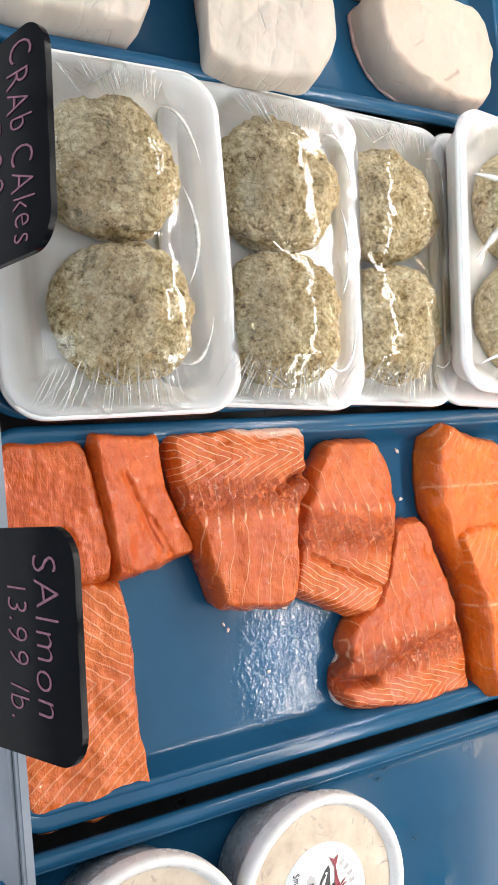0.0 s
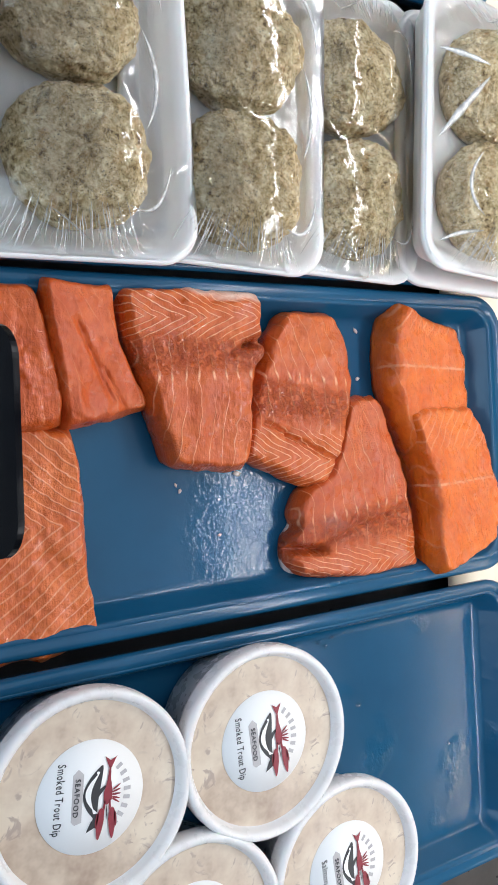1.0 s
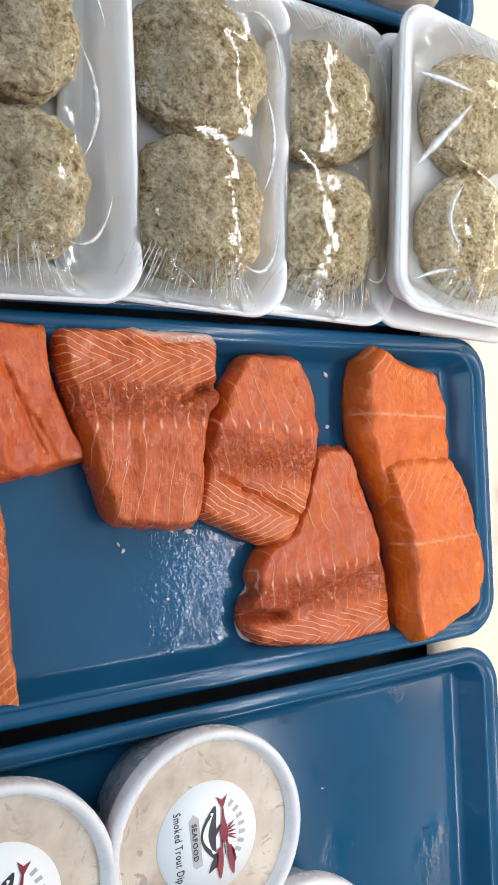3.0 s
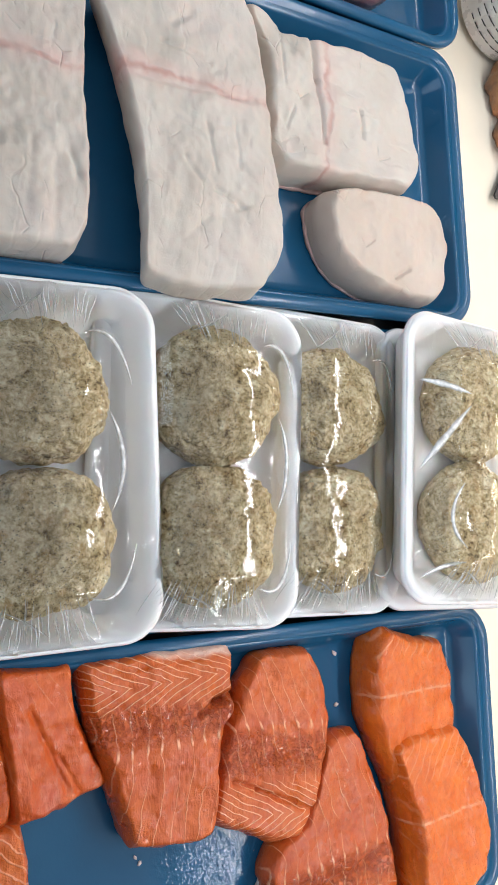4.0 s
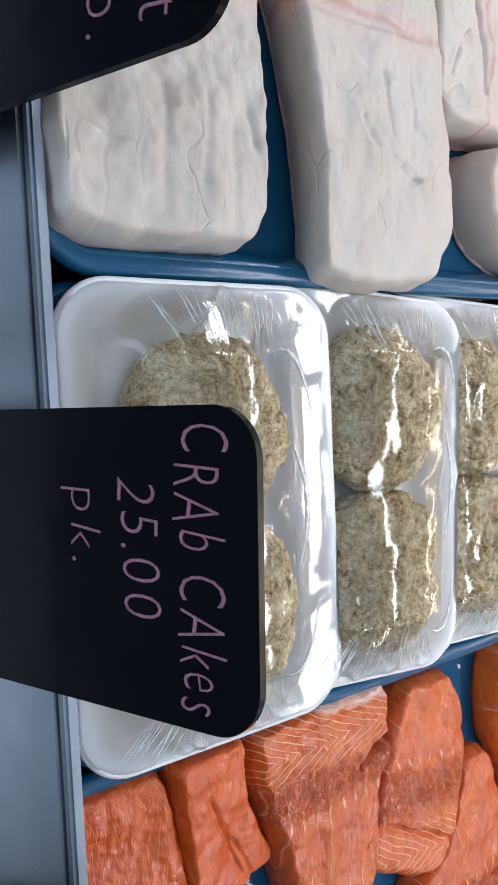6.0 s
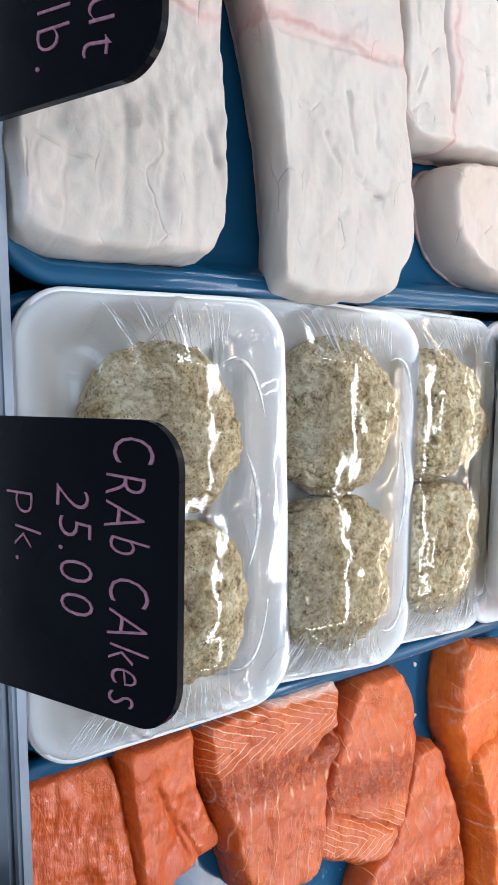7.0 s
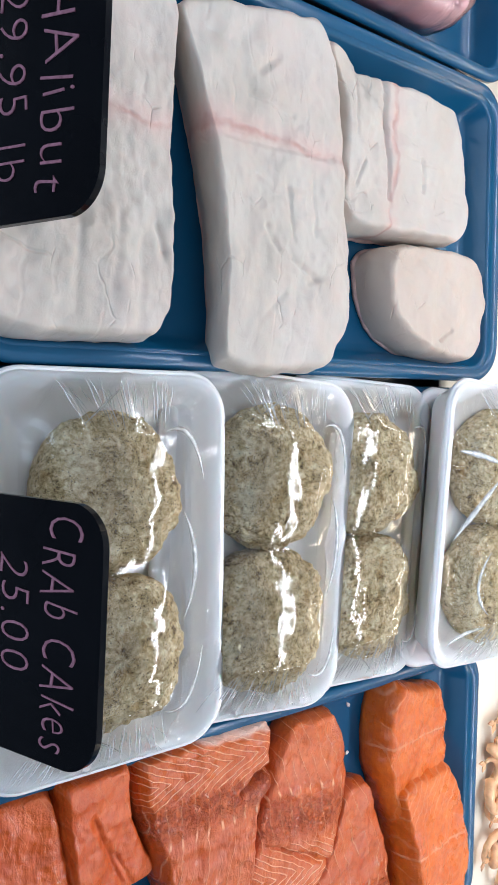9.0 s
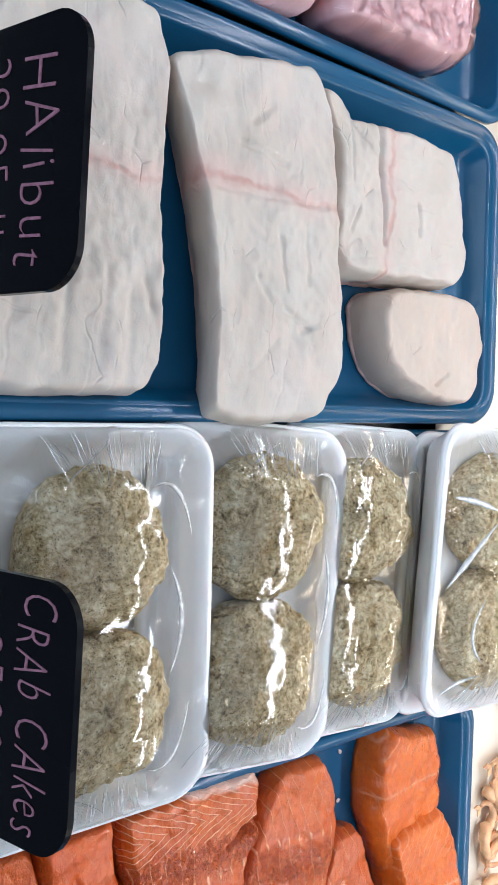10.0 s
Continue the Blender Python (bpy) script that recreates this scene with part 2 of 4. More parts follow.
def mat_plain(name, colour, rough=0.5, metal=0.0, vary=0.12, scale=30, bump=0.1, **more):
    k = Mat(name, colour, rough, metal, **more)
    v = k.coords()
    lo = tuple(c * (1 - vary) for c in colour)
    hi = tuple(min(1, c * (1 + vary)) for c in colour)
    k.set("Base Color", k.mix(k.ramp(k.noise(v, scale, 4), (0.3, 0.0), (0.7, 1.0)), lo, hi))
    k.set("Roughness", k.remap(k.noise(v, scale * 2.7, 3), 0.3, 0.7, max(0.02, rough - 0.08), min(1, rough + 0.1)))
    if bump:
        k.bump(k.noise(v, scale * 8, 3), bump, 0.001)
    return k.m


def mat_dip():
    k = Mat("creamy_dip_under_lid", (0.74, 0.62, 0.48), 0.42, coat=0.05, spec=0.3)
    v = k.coords()
    base = k.ramp(k.noise(v, 34, 4), (0.32, (0.4, 0.3, 0.23)), (0.46, (0.58, 0.47, 0.37)), (0.62, (0.7, 0.6, 0.48)))
    fleck = k.math("MULTIPLY", k.remap(k.noise(v, 95, 3, 0.6, 1.2), 0.55, 0.66, 0, 1, True), k.ramp(k.noise(v, 30, 2), (0.42, 0.0), (0.55, 0.8)))
    k.set("Base Color", k.mix(fleck, base, (0.38, 0.3, 0.26)))
    k.bump(k.noise(v, 90, 3), 0.15, 0.001)
    return k.m


def mat_steel():
    k = Mat("brushed_steel", (0.5, 0.51, 0.53), 0.28, 1.0)
    h = k.noise(k.coords((1, 0.02, 1)), 600, 2)
    k.set("Roughness", k.remap(h, 0.3, 0.7, 0.2, 0.38))
    k.bump(h, 0.06, 0.0006)
    return k.m


TRAY, TRAY_WET = mat_tray("blue_tray_plastic", 0.56), mat_tray("wet_blue_tray_plastic", 0.3)
CRAB, FILM, DIP, STEEL, FOLD_SHEEN = mat_crab(), mat_film(), mat_dip(), mat_steel(), mat_fold_sheen()
FOAM = mat_plain("white_foam", (0.91, 0.90, 0.90), 0.45, vary=0.03, scale=60, bump=0.12, sss=0.15)
TUB = mat_plain("white_tub_plastic", (0.76, 0.74, 0.74), 0.28, vary=0.03, scale=40, bump=0.03, sss=0.1)
PAPER = mat_plain("white_butcher_paper", (0.86, 0.77, 0.63), 0.6, vary=0.04, scale=14, bump=0.15)
LABEL = mat_plain("label_paper", (0.88, 0.88, 0.88), 0.45, vary=0.02, bump=0.02)
CARD = mat_plain("black_gloss_card", (0.004, 0.0045, 0.0065), 0.14, vary=0.3, scale=12, bump=0.0, spec=0.09)
CHALK = mat_plain("mauve_chalk_marker", (0.3, 0.13, 0.18), 0.75, vary=0.3, scale=400, bump=0.1)
INK = mat_plain("black_print", (0.03, 0.03, 0.035), 0.5, vary=0.2, bump=0.0)
RED = mat_plain("dark_red_print", (0.24, 0.02, 0.035), 0.5, vary=0.2, scale=200, bump=0.0)
CRINKLE = mat_film("crinkled_film", 0.9)
GREY = mat_plain("grey_print", (0.5, 0.48, 0.49), 0.5, vary=0.1, bump=0.0)
DARK = mat_plain("dark_steel_deck", (0.03, 0.03, 0.033), 0.35, vary=0.3, bump=0.1)
GAP_GREY = mat_plain("dark_gap_grey", (0.05, 0.045, 0.042), 0.6, vary=0.3, scale=40)
SILL = mat_plain("dark_polished_steel", (0.3, 0.33, 0.38), 0.34, 1.0, vary=0.25, scale=10, bump=0.03)
WALL = mat_plain("painted_wall", (0.6, 0.6, 0.6), 0.7, scale=3, bump=0.05)
FLOOR = mat_plain("grey_floor_tile", (0.25, 0.25, 0.25), 0.5, scale=4, bump=0.05)
SHRIMP = mat_plain("cooked_shrimp", (0.82, 0.42, 0.22), 0.35, vary=0.4, scale=60, bump=0.3, sss=0.2)
BROWN = mat_plain("browned_crust", (0.3, 0.13, 0.05), 0.35, vary=0.7, scale=50, bump=0.5, coat=0.4)
PINK = mat_halibut("pink_fish", 0.5, 0.0, (0.72, 0.44, 0.45))
ROSY = mat_plain("rosy_membrane", (0.6, 0.42, 0.38), 0.35, vary=0.25, scale=90, bump=0.2)
SKIN = mat_plain("silver_skin", (0.72, 0.6, 0.55), 0.3, vary=0.2, scale=120, bump=0.2)
DROP = Mat("water_drop", (1, 1, 1), 0.02)
DROP.set("Transmission Weight", 1.0)
DROP.set("IOR", 1.33)
WATER = DROP.m


# ---- mesh helpers ----
def mesh_object(name, bm, material, smooth=True):
    me = bpy.data.meshes.new(name)
    bmesh.ops.recalc_face_normals(bm, faces=bm.faces)
    bm.to_mesh(me)
    bm.free()
    me.materials.append(material)
    if smooth:
        for poly in me.polygons:
            poly.use_smooth = True
    return new(name, me)


def part(name, bm, material, parent, label="", smooth=True):
    ob = mesh_object(name, bm, material, smooth)
    ob.parent = parent
    return tagged(ob, label)


def empty(name, m, label, category, group="", kind=""):
    ob = new(name)
    ob.empty_display_size = 0.02
    ob.matrix_world = m
    return tagged(ob, label, category, group, kind)


def box(bm, x0, x1, y0, y1, z0, z1, bevel=0.0):
    made = bmesh.ops.create_cube(bm, size=1.0, matrix=Matrix.LocRotScale(((x0 + x1) / 2, (y0 + y1) / 2, (z0 + z1) / 2), None, (x1 - x0, y1 - y0, z1 - z0)))
    if bevel:
        edges = {e for v in made["verts"] for e in v.link_edges}
        bmesh.ops.bevel(bm, geom=list(edges), offset=bevel, segments=2, affect="EDGES")
    return bm


def boxed(*dims, bevel=0.0):
    return box(bmesh.new(), *dims, bevel=bevel)


def skin(bm, rings, closed=True, cap_first=False, cap_last=False):
    """Joins rings of equal length with quads."""
    rows = [[bm.verts.new(p) for p in ring] for ring in rings]
    for a, b in zip(rows, rows[1:]):
        n = len(a)
        for i in range(n if closed else n - 1):
            j = (i + 1) % n
            bm.faces.new((a[i], a[j], b[j], b[i]))
    if cap_first:
        bm.faces.new(rows[0])
    if cap_last:
        bm.faces.new(rows[-1])
    return bm


def lathe(profile, n=64, cap_first=False, cap_last=False):
    rings = [[(r * math.cos(2 * math.pi * i / n), r * math.sin(2 * math.pi * i / n), z) for i in range(n)] for r, z in profile]
    return skin(bmesh.new(), rings, True, cap_first, cap_last)


def round_rect(hx, hy, r, n=10):
    pts = []
    for cx, cy, a0 in ((hx - r, hy - r, 0), (r - hx, hy - r, 90), (r - hx, r - hy, 180), (hx - r, r - hy, 270)):
        for i in range(n + 1):
            a = radians(a0 + 90 * i / n)
            pts.append((cx + r * math.cos(a), cy + r * math.sin(a)))
    return pts


def pan_rings(profile, hx, hy, r, n=10):
    """Rings of rounded rectangles; profile rows are (inset, z)."""
    rings = []
    for inset, z in profile:
        rings.append([(x, y, z) for x, y in round_rect(hx - inset, hy - inset, max(0.002, r - inset), n)])
    return rings


def rounded_poly(pts, r, n):
    """Polygon with its corners cut round by about r metres, sampled to n points evenly by length."""
    m, dense = len(pts), []
    for i in range(m):
        p, a, b = (Vector(pts[(i + j) % m]) for j in (0, -1, 1))
        ra, rb = min(r, (a - p).length * 0.45), min(r, (b - p).length * 0.45)
        s, e = p + (a - p).normalized() * ra, p + (b - p).normalized() * rb
        for j in range(9):
            t = j / 8
            dense.append(s * (1 - t) ** 2 + p * 2 * t * (1 - t) + e * t * t)
    lengths = [0.0]
    for i in range(len(dense)):
        lengths.append(lengths[-1] + (dense[(i + 1) % len(dense)] - dense[i]).length)
    out, k = [], 0
    for i in range(n):
        s = lengths[-1] * i / n
        while lengths[k + 1] < s:
            k += 1
        t = (s - lengths[k]) / max(1e-9, lengths[k + 1] - lengths[k])
        out.append(dense[k].lerp(dense[(k + 1) % len(dense)], t))
    return out


def slab(name, pts, z, thick, turn, material, label, category, group="", corner=0.012, edge=0.008, bulge=0.002,
         wave=0.002, freq=45.0, seed=0.0, slope=(0.0, 0.0), n=230, rings=64, dip=0.0, creases=(), rag=0.02, lean=0.0):
    """A cut of fish lying at height z: outline pts in the plan, thickness thick; creases are (x, y, dx, dy, depth, width); lean undercuts the near side."""
    c = sum((Vector(p) for p in pts), Vector((0, 0))) / len(pts)
    rot = Matrix.Rotation(-radians(turn), 2)
    local = [rot @ (Vector(p) - c) for p in pts]
    loop = rounded_poly(local, corner, n)
    shift = Vector((seed * 3.1, seed * 1.7, seed))
    loop = [p * (1 + rag * (noise.noise(Vector((p.x * 55, p.y * 55, seed)) + shift) + 0.5 * noise.noise(Vector((p.x * 150, p.y * 150, seed)) + shift))) for p in loop]
    span = sum(p.length for p in loop) / len(loop)

    def height(p, k):
        q = Vector((p.x, p.y, 0)) * freq + shift
        h = wave * (noise.noise(q) + 0.5 * noise.noise(q * 2.3) + 0.25 * noise.noise(q * 5.1))
        h += slope[0] * p.x + slope[1] * p.y - dip * (p.length / span) ** 2
        for x, y, dx, dy, depth, width in creases:
            d = Vector((dx, dy))
            t = max(0, min(1, (p - Vector((x, y))).dot(d) / d.length_squared))
            near = (p - Vector((x, y)) - d * t).length + 0.25 * width * noise.noise(q * 4)
            h -= depth * math.exp(-((near / width) ** 2)) * k
        return h

    side = [(0.0, 0.0), (-0.4 * bulge, 0.12), (-bulge, 0.4), (-0.8 * bulge, 0.62), (0.1 * edge, 0.8), (0.35 * edge, 0.91), (0.65 * edge, 0.975), (edge, 1.0)]
    all_rings = []
    for inset, f in side:
        ring = []
        for p in loop:
            way = -p.normalized()
            q = p + way * (inset + (0.0015 * noise.noise(Vector((p.x * 90, p.y * 90, f * 4)) + shift) if 0 < f < 1 else 0))
            ring.append((q.x + lean * (1 - f) ** 1.5 * max(0.0, min(1.0, 0.5 - p.x / 0.04)), q.y, f * (thick + height(q, f))))
        all_rings.append(ring)
    for k in range(1, rings):
        t = 1 - k / rings
        ring = []
        for p in loop:
            q = (p - p.normalized() * edge) * t
            ring.append((q.x, q.y, thick + height(q, 1.0)))
        all_rings.append(ring)
    bm = skin(bmesh.new(), all_rings, True, True, False)
    bm.verts.ensure_lookup_table()
    last = bm.verts[-n:]
    tip = bm.verts.new((0, 0, thick + height(Vector((0, 0)), 1.0)))
    for i in range(n):
        bm.faces.new((last[i], last[(i + 1) % n], tip))
    ob = mesh_object(name, bm, material)
    ob.matrix_world = pose(c.x, c.y, z, 0, 0, turn)
    return tagged(ob, label, category, group)


def lettering(name, words, size, m, material, parent, shear=0.0, spread=1.0, jitter=0.0, bold=0.0, width=0.0, split=False):
    """Words in the built-in font as one thin mesh under parent, at m in the parent's frame."""
    bm = bmesh.new()
    x, letters = 0.0, []
    rnd = random.Random(sum(map(ord, words)))
    for ch in words:
        if ch == " ":
            x += size * 0.34 * spread
            continue
        cu = bpy.data.curves.new("letter", "FONT")
        cu.body, cu.size, cu.shear, cu.extrude, cu.offset, cu.resolution_u = ch, size, shear, 0.0002, bold, 3
        tmp = bpy.data.objects.new("letter", cu)
        scene.collection.objects.link(tmp)
        bpy.context.view_layer.update()
        me = bpy.data.meshes.new_from_object(tmp.evaluated_get(bpy.context.evaluated_depsgraph_get()))
        wide = max((v.co.x for v in me.vertices), default=size * 0.3)
        turn = rnd.uniform(-1, 1) * jitter
        me.transform(Matrix.Translation((x, rnd.uniform(-1, 1) * size * 0.008 * jitter, 0)) @ Matrix.Rotation(radians(turn), 4, "Z"))
        if split:
            letters.append(me.copy())
        bm.from_mesh(me)
        bpy.data.objects.remove(tmp)
        bpy.data.curves.remove(cu)
        bpy.data.meshes.remove(me)
        x += (wide + size * 0.1) * spread
    if split:
        bm.free()
        for me in letters:
            me.transform(Matrix.Diagonal((width / x if width else 1, 1, 1, 1)) @ Matrix.Translation((-x / 2, 0, 0)))
            me.materials.clear()
            me.materials.append(material)
            ob = new(name, me)
            ob.parent = parent
            ob.matrix_local = m
        return None
    bmesh.ops.translate(bm, verts=bm.verts, vec=(-x / 2, 0, 0))
    if width:
        bmesh.ops.scale(bm, verts=bm.verts, vec=(width / x, 1, 1))
    ob = part(name, bm, material, parent, smooth=False)
    ob.matrix_local = m
    return ob


# ---- setting ----
def structure(name, bm, material, label, category, smooth=False):
    return tagged(mesh_object(name, bm, material, smooth), label, category, kind="structure")


structure("floor", boxed(-2.6, 2.6, -3.1, 3.1, -0.95, -0.9), FLOOR, "grey shop floor below the display case", "floor")
structure("ceiling", boxed(-2.6, 2.6, -3.1, 3.1, 1.9, 1.95), WALL, "white painted shop ceiling over the case", "ceiling")
structure("wall_west", boxed(-2.7, -2.6, -3.1, 3.1, -0.9, 1.9), WALL, "pale painted wall on the customers' side", "wall")
structure("wall_east", boxed(2.6, 2.7, -3.1, 3.1, -0.9, 1.9), WALL, "pale painted wall behind the counter", "wall")
structure("wall_north", boxed(-2.6, 2.6, 3.1, 3.2, -0.9, 1.9), WALL, "pale painted end wall of the shop", "wall")
structure("wall_south", boxed(-2.6, 2.6, -3.2, -3.1, -0.9, 1.9), WALL, "pale painted end wall of the shop", "wall")

GRID = 2.4  # degrees by which the case is turned in the plan
CASE = pose(0.325, 0.1, 0, 0, 0, GRID)


def display_case():
    c = empty("display_case", CASE, "steel refrigerated seafood display case with trays", "display case")
    part("deck", boxed(-0.235, 0.7, -1.2, 1.2, -0.04, -0.022, bevel=0.003), DARK, c, "dark steel deck under the trays", False)
    for y, top in ((-0.42, 0.0115), (-0.19, 0.0025), (0.03, 0.0055), (0.255, 0.0165), (0.49, 0.019)):
        part("tray_support", boxed(-0.2, 0.2, y - 0.05, y + 0.05, -0.0218, top), DARK, c, "", False)
    part("front_rail", boxed(-0.2435, -0.2375, -1.2, 1.2, 0.0505, 0.0575, bevel=0.0015), SILL, c, "brushed steel rail before the trays", False)
    bm = bmesh.new()
    skin(bm, [[(-0.2412, y, 0.0504), (-0.2455, y, 0.0504), (-0.262, y, 0.014), (-0.276, y, -0.008), (-0.30, y, -0.02), (-0.30, y, -0.05), (-0.2412, y, -0.05)] for y in (-1.2, 1.2)], True, True, True)
    part("front_sill", bm, SILL, c, "dark polished steel sill", False)
    part("front_edge", boxed(-0.42, -0.301, -1.2, 1.2, -0.05, -0.012, bevel=0.004), TUB, c, "white front edge", False)
    part("back_panel", boxed(0.7, 0.72, -1.2, 1.2, -0.04, 0.7, bevel=0.003), TUB, c, "white back panel", False)
    part("base_cabinet", boxed(-0.42, 0.72, -1.2, 1.2, -0.9, -0.052, bevel=0.004), STEEL, c, "steel base of the case", False)
    return c


display_case()


def paper():
    bm = bmesh.new()
    nx, ny = 40, 90
    rows = []
    for j in range(ny + 1):
        y = -0.36 + 1.19 * j / ny
        left = 0.5
        row = []
        for i in range(nx + 1):
            x = left + (0.98 - left) * i / nx
            q = Vector((x * 9, y * 9, 0))
            row.append(bm.verts.new((x, y, 0.002 + 0.004 * noise.noise(q) + 0.0015 * noise.noise(q * 3.3))))
        rows.append(row)
    for a, b in zip(rows, rows[1:]):
        for i in range(nx):
            bm.faces.new((a[i], a[i + 1], b[i + 1], b[i]))
    ob = tagged(mesh_object("butcher_paper", bm, PAPER), "cream white butcher paper spread over the case deck", "paper")
    ob.modifiers.new("thickness", "SOLIDIFY").thickness = 0.001
    return ob


paper()


# ---- blue trays ----
def tray(centre, z, hx, hy, turn, label, coat=TRAY):
    t = empty("display_tray", pose(*centre, z, 0, 0, turn), label, "tray", "blue trays in the case")
    profile = [(0.012, -0.004), (0.004, 0.017), (0.0, 0.019), (0.0, 0.023), (0.002, 0.0255), (0.006, 0.0255), (0.009, 0.0235), (0.0125, 0.019),
               (0.0185, 0.004), (0.022, 0.001), (0.026, 0.0004), (0.034, 0.0), (0.06, 0.0)]
    part("tray_body", skin(bmesh.new(), pan_rings(profile[:1] + profile[6:], hx, hy, 0.03), True, True, True), coat, t)
    part("rim", skin(bmesh.new(), pan_rings(profile[1:7], hx, hy, 0.03), True), TRAY, t)
    return t


tray((0.309, -0.320), 0.016, 0.229, 0.113, 1.9, "blue plastic tray holding round tubs of dip, half empty")
tray((0.312, -0.0875), 0.007, 0.229, 0.113, 1.8, "blue plastic tray holding wet orange salmon portions", TRAY_WET)
tray((0.308, 0.135), 0.010, 0.229, 0.105, 2.0, "blue plastic tray under wrapped crab cake packs")
tray((0.294, 0.359), 0.021, 0.221, 0.1165, 2.7, "blue plastic tray holding thick white halibut cuts")
tray((0.29, 0.592), 0.0235, 0.221, 0.113, 2.0, "blue plastic tray holding pink wrapped fish")

# ---- salmon ----
SAL_A = mat_salmon("salmon_flesh_veed_top", 0.022, 0.06, 0.036, -0.002, rough_band=0.012, pale=(0.052, 1.0, 0.1))
SAL_B = mat_salmon("salmon_flesh_veed_low", -0.08, -0.026, -0.045, 0.012, rough_band=-0.008, slant=0.3)
SAL_C = mat_salmon("salmon_flesh_veed_tip", -0.08, -0.036, -0.05, -0.008, (0.52, 0.09, 0.015), rough_band=-0.02, pale=(-0.066, -1.0, 0.14))
SAL_D = mat_salmon("salmon_flesh_bright", 0.03, 0.08, 0.075, 0.004, (0.68, 0.13, 0.009), 0.36, 0.3, 0.9, 0.5, 1.6)
SAL_E = mat_salmon("salmon_flesh_nested", -0.2, 0.2, 0.01, 0.2, (0.62, 0.125, 0.022), 0.5, 0.3, 1.3)
SAL_F = mat_salmon("salmon_flesh_smooth", 0.2, 0.3, 0.2, 0.3, (0.58, 0.095, 0.013), 0.26, 0.3, 2.2, 0.35)
SZ = 0.0075


def salmon(pts, thick, turn, material, label, seed, skin_out=0.0, skin_way=(0, 1), skin_high=0.006, **more):
    more = {"corner": 0.007, "edge": 0.0042, "rag": 0.03, "wave": 0.0024, "freq": 52, **more}
    ob = slab("salmon_portion", pts, SZ, thick, turn, material, label, "salmon", "salmon portions on the tray", seed=seed, **more)
    # silvery skin below the flesh
    c = sum((Vector(p) for p in pts), Vector((0, 0))) / len(pts)
    loop = rounded_poly([Matrix.Rotation(-radians(turn), 2) @ (Vector(p) - c) for p in pts], 0.012, 110)
    rings = []
    for out, z in ((0.0, -0.0004), (1.0, 0.0006), (1.0, 0.6 * skin_high), (0.2, skin_high)):
        rings.append([(*(p + p.normalized() * (-0.0035 + out * (skin_out + 0.003 * (skin_out > 0)) * max(0, p.normalized().dot(Vector(skin_way))) ** 2 * (1 + 0.6 * noise.noise(Vector((p.x * 90, p.y * 90, seed)))))), z) for p in loop])
    part("skin", skin(bmesh.new(), rings, True, True, True), SKIN, ob, "pale silvery skin")
    return ob


salmon([(0.092, 0.010), (0.143, 0.012), (0.150, -0.013), (0.157, -0.036), (0.159, -0.072), (0.135, -0.074), (0.094, -0.072)], 0.026, 0, SAL_F, "smooth orange salmon portion tucked beside another on the tray", 1.0)
salmon([(0.104, -0.070), (0.137, -0.073), (0.167, -0.075), (0.172, -0.105), (0.174, -0.156), (0.180, -0.203), (0.142, -0.209), (0.109, -0.209), (0.100, -0.177)], 0.018, 0, SAL_E, "orange salmon portion with nested fat lines near the tray corner", 2.0, slope=(0.0, -0.04))
salmon([(0.146, 0.014), (0.190, 0.014), (0.195, -0.015), (0.206, -0.037), (0.219, -0.060), (0.190, -0.068), (0.168, -0.073), (0.160, -0.072), (0.155, -0.040)], 0.026, 6, SAL_F, "smooth orange salmon portion with fine edge lines", 3.0, slope=(-0.2, 0.08), corner=0.004,
       creases=((-0.012, 0.03, 0.02, -0.05, 0.002, 0.002), (0.004, 0.0, 0.014, -0.03, 0.0015, 0.0015)))
salmon([(0.197, 0.013), (0.250, 0.017), (0.299, 0.018), (0.299, -0.006), (0.302, -0.024), (0.294, -0.033), (0.291, -0.053), (0.287, -0.094), (0.283, -0.102), (0.232, -0.099), (0.220, -0.064), (0.206, -0.026)], 0.028, 3, SAL_A, "large wedge of orange salmon with a torn notch", 4.0, 0.003, (-0.3, 0.95), 0.006,
       corner=0.004, creases=((0.024, 0.018, 0.03, 0.006, 0.010, 0.0028), (0.012, 0.012, 0.018, 0.008, 0.004, 0.002), (-0.03, 0.044, 0.07, 0.006, 0.002, 0.002)))
salmon([(0.324, 0.007), (0.365, 0.008), (0.373, -0.005), (0.382, -0.037), (0.380, -0.060), (0.367, -0.098), (0.356, -0.117), (0.332, -0.113), (0.288, -0.095), (0.294, -0.067), (0.303, -0.033), (0.313, -0.010)], 0.022, -4, SAL_B, "rounded orange salmon portion with clear white lines", 5.0, corner=0.008,
       creases=((-0.036, -0.022, 0.02, -0.006, 0.004, 0.0016), (-0.016, -0.03, 0.03, -0.010, 0.004, 0.0018), (0.014, -0.042, 0.02, -0.004, 0.003, 0.0016)))
salmon([(0.380, -0.055), (0.406, -0.052), (0.417, -0.074), (0.435, -0.124), (0.441, -0.163), (0.442, -0.184), (0.386, -0.187), (0.336, -0.180), (0.325, -0.170), (0.325, -0.152), (0.333, -0.146), (0.330, -0.134), (0.338, -0.120), (0.362, -0.108), (0.372, -0.085)], 0.021, 8, SAL_C,
       "tapered orange salmon portion with a dark gash", 6.0, 0.003, (-0.6, -0.8), 0.006, corner=0.004, creases=((-0.062, -0.023, 0.034, -0.008, 0.014, 0.0032), (-0.02, -0.026, 0.035, 0.008, 0.003, 0.002), (0.02, -0.02, 0.03, 0.006, 0.003, 0.002)))
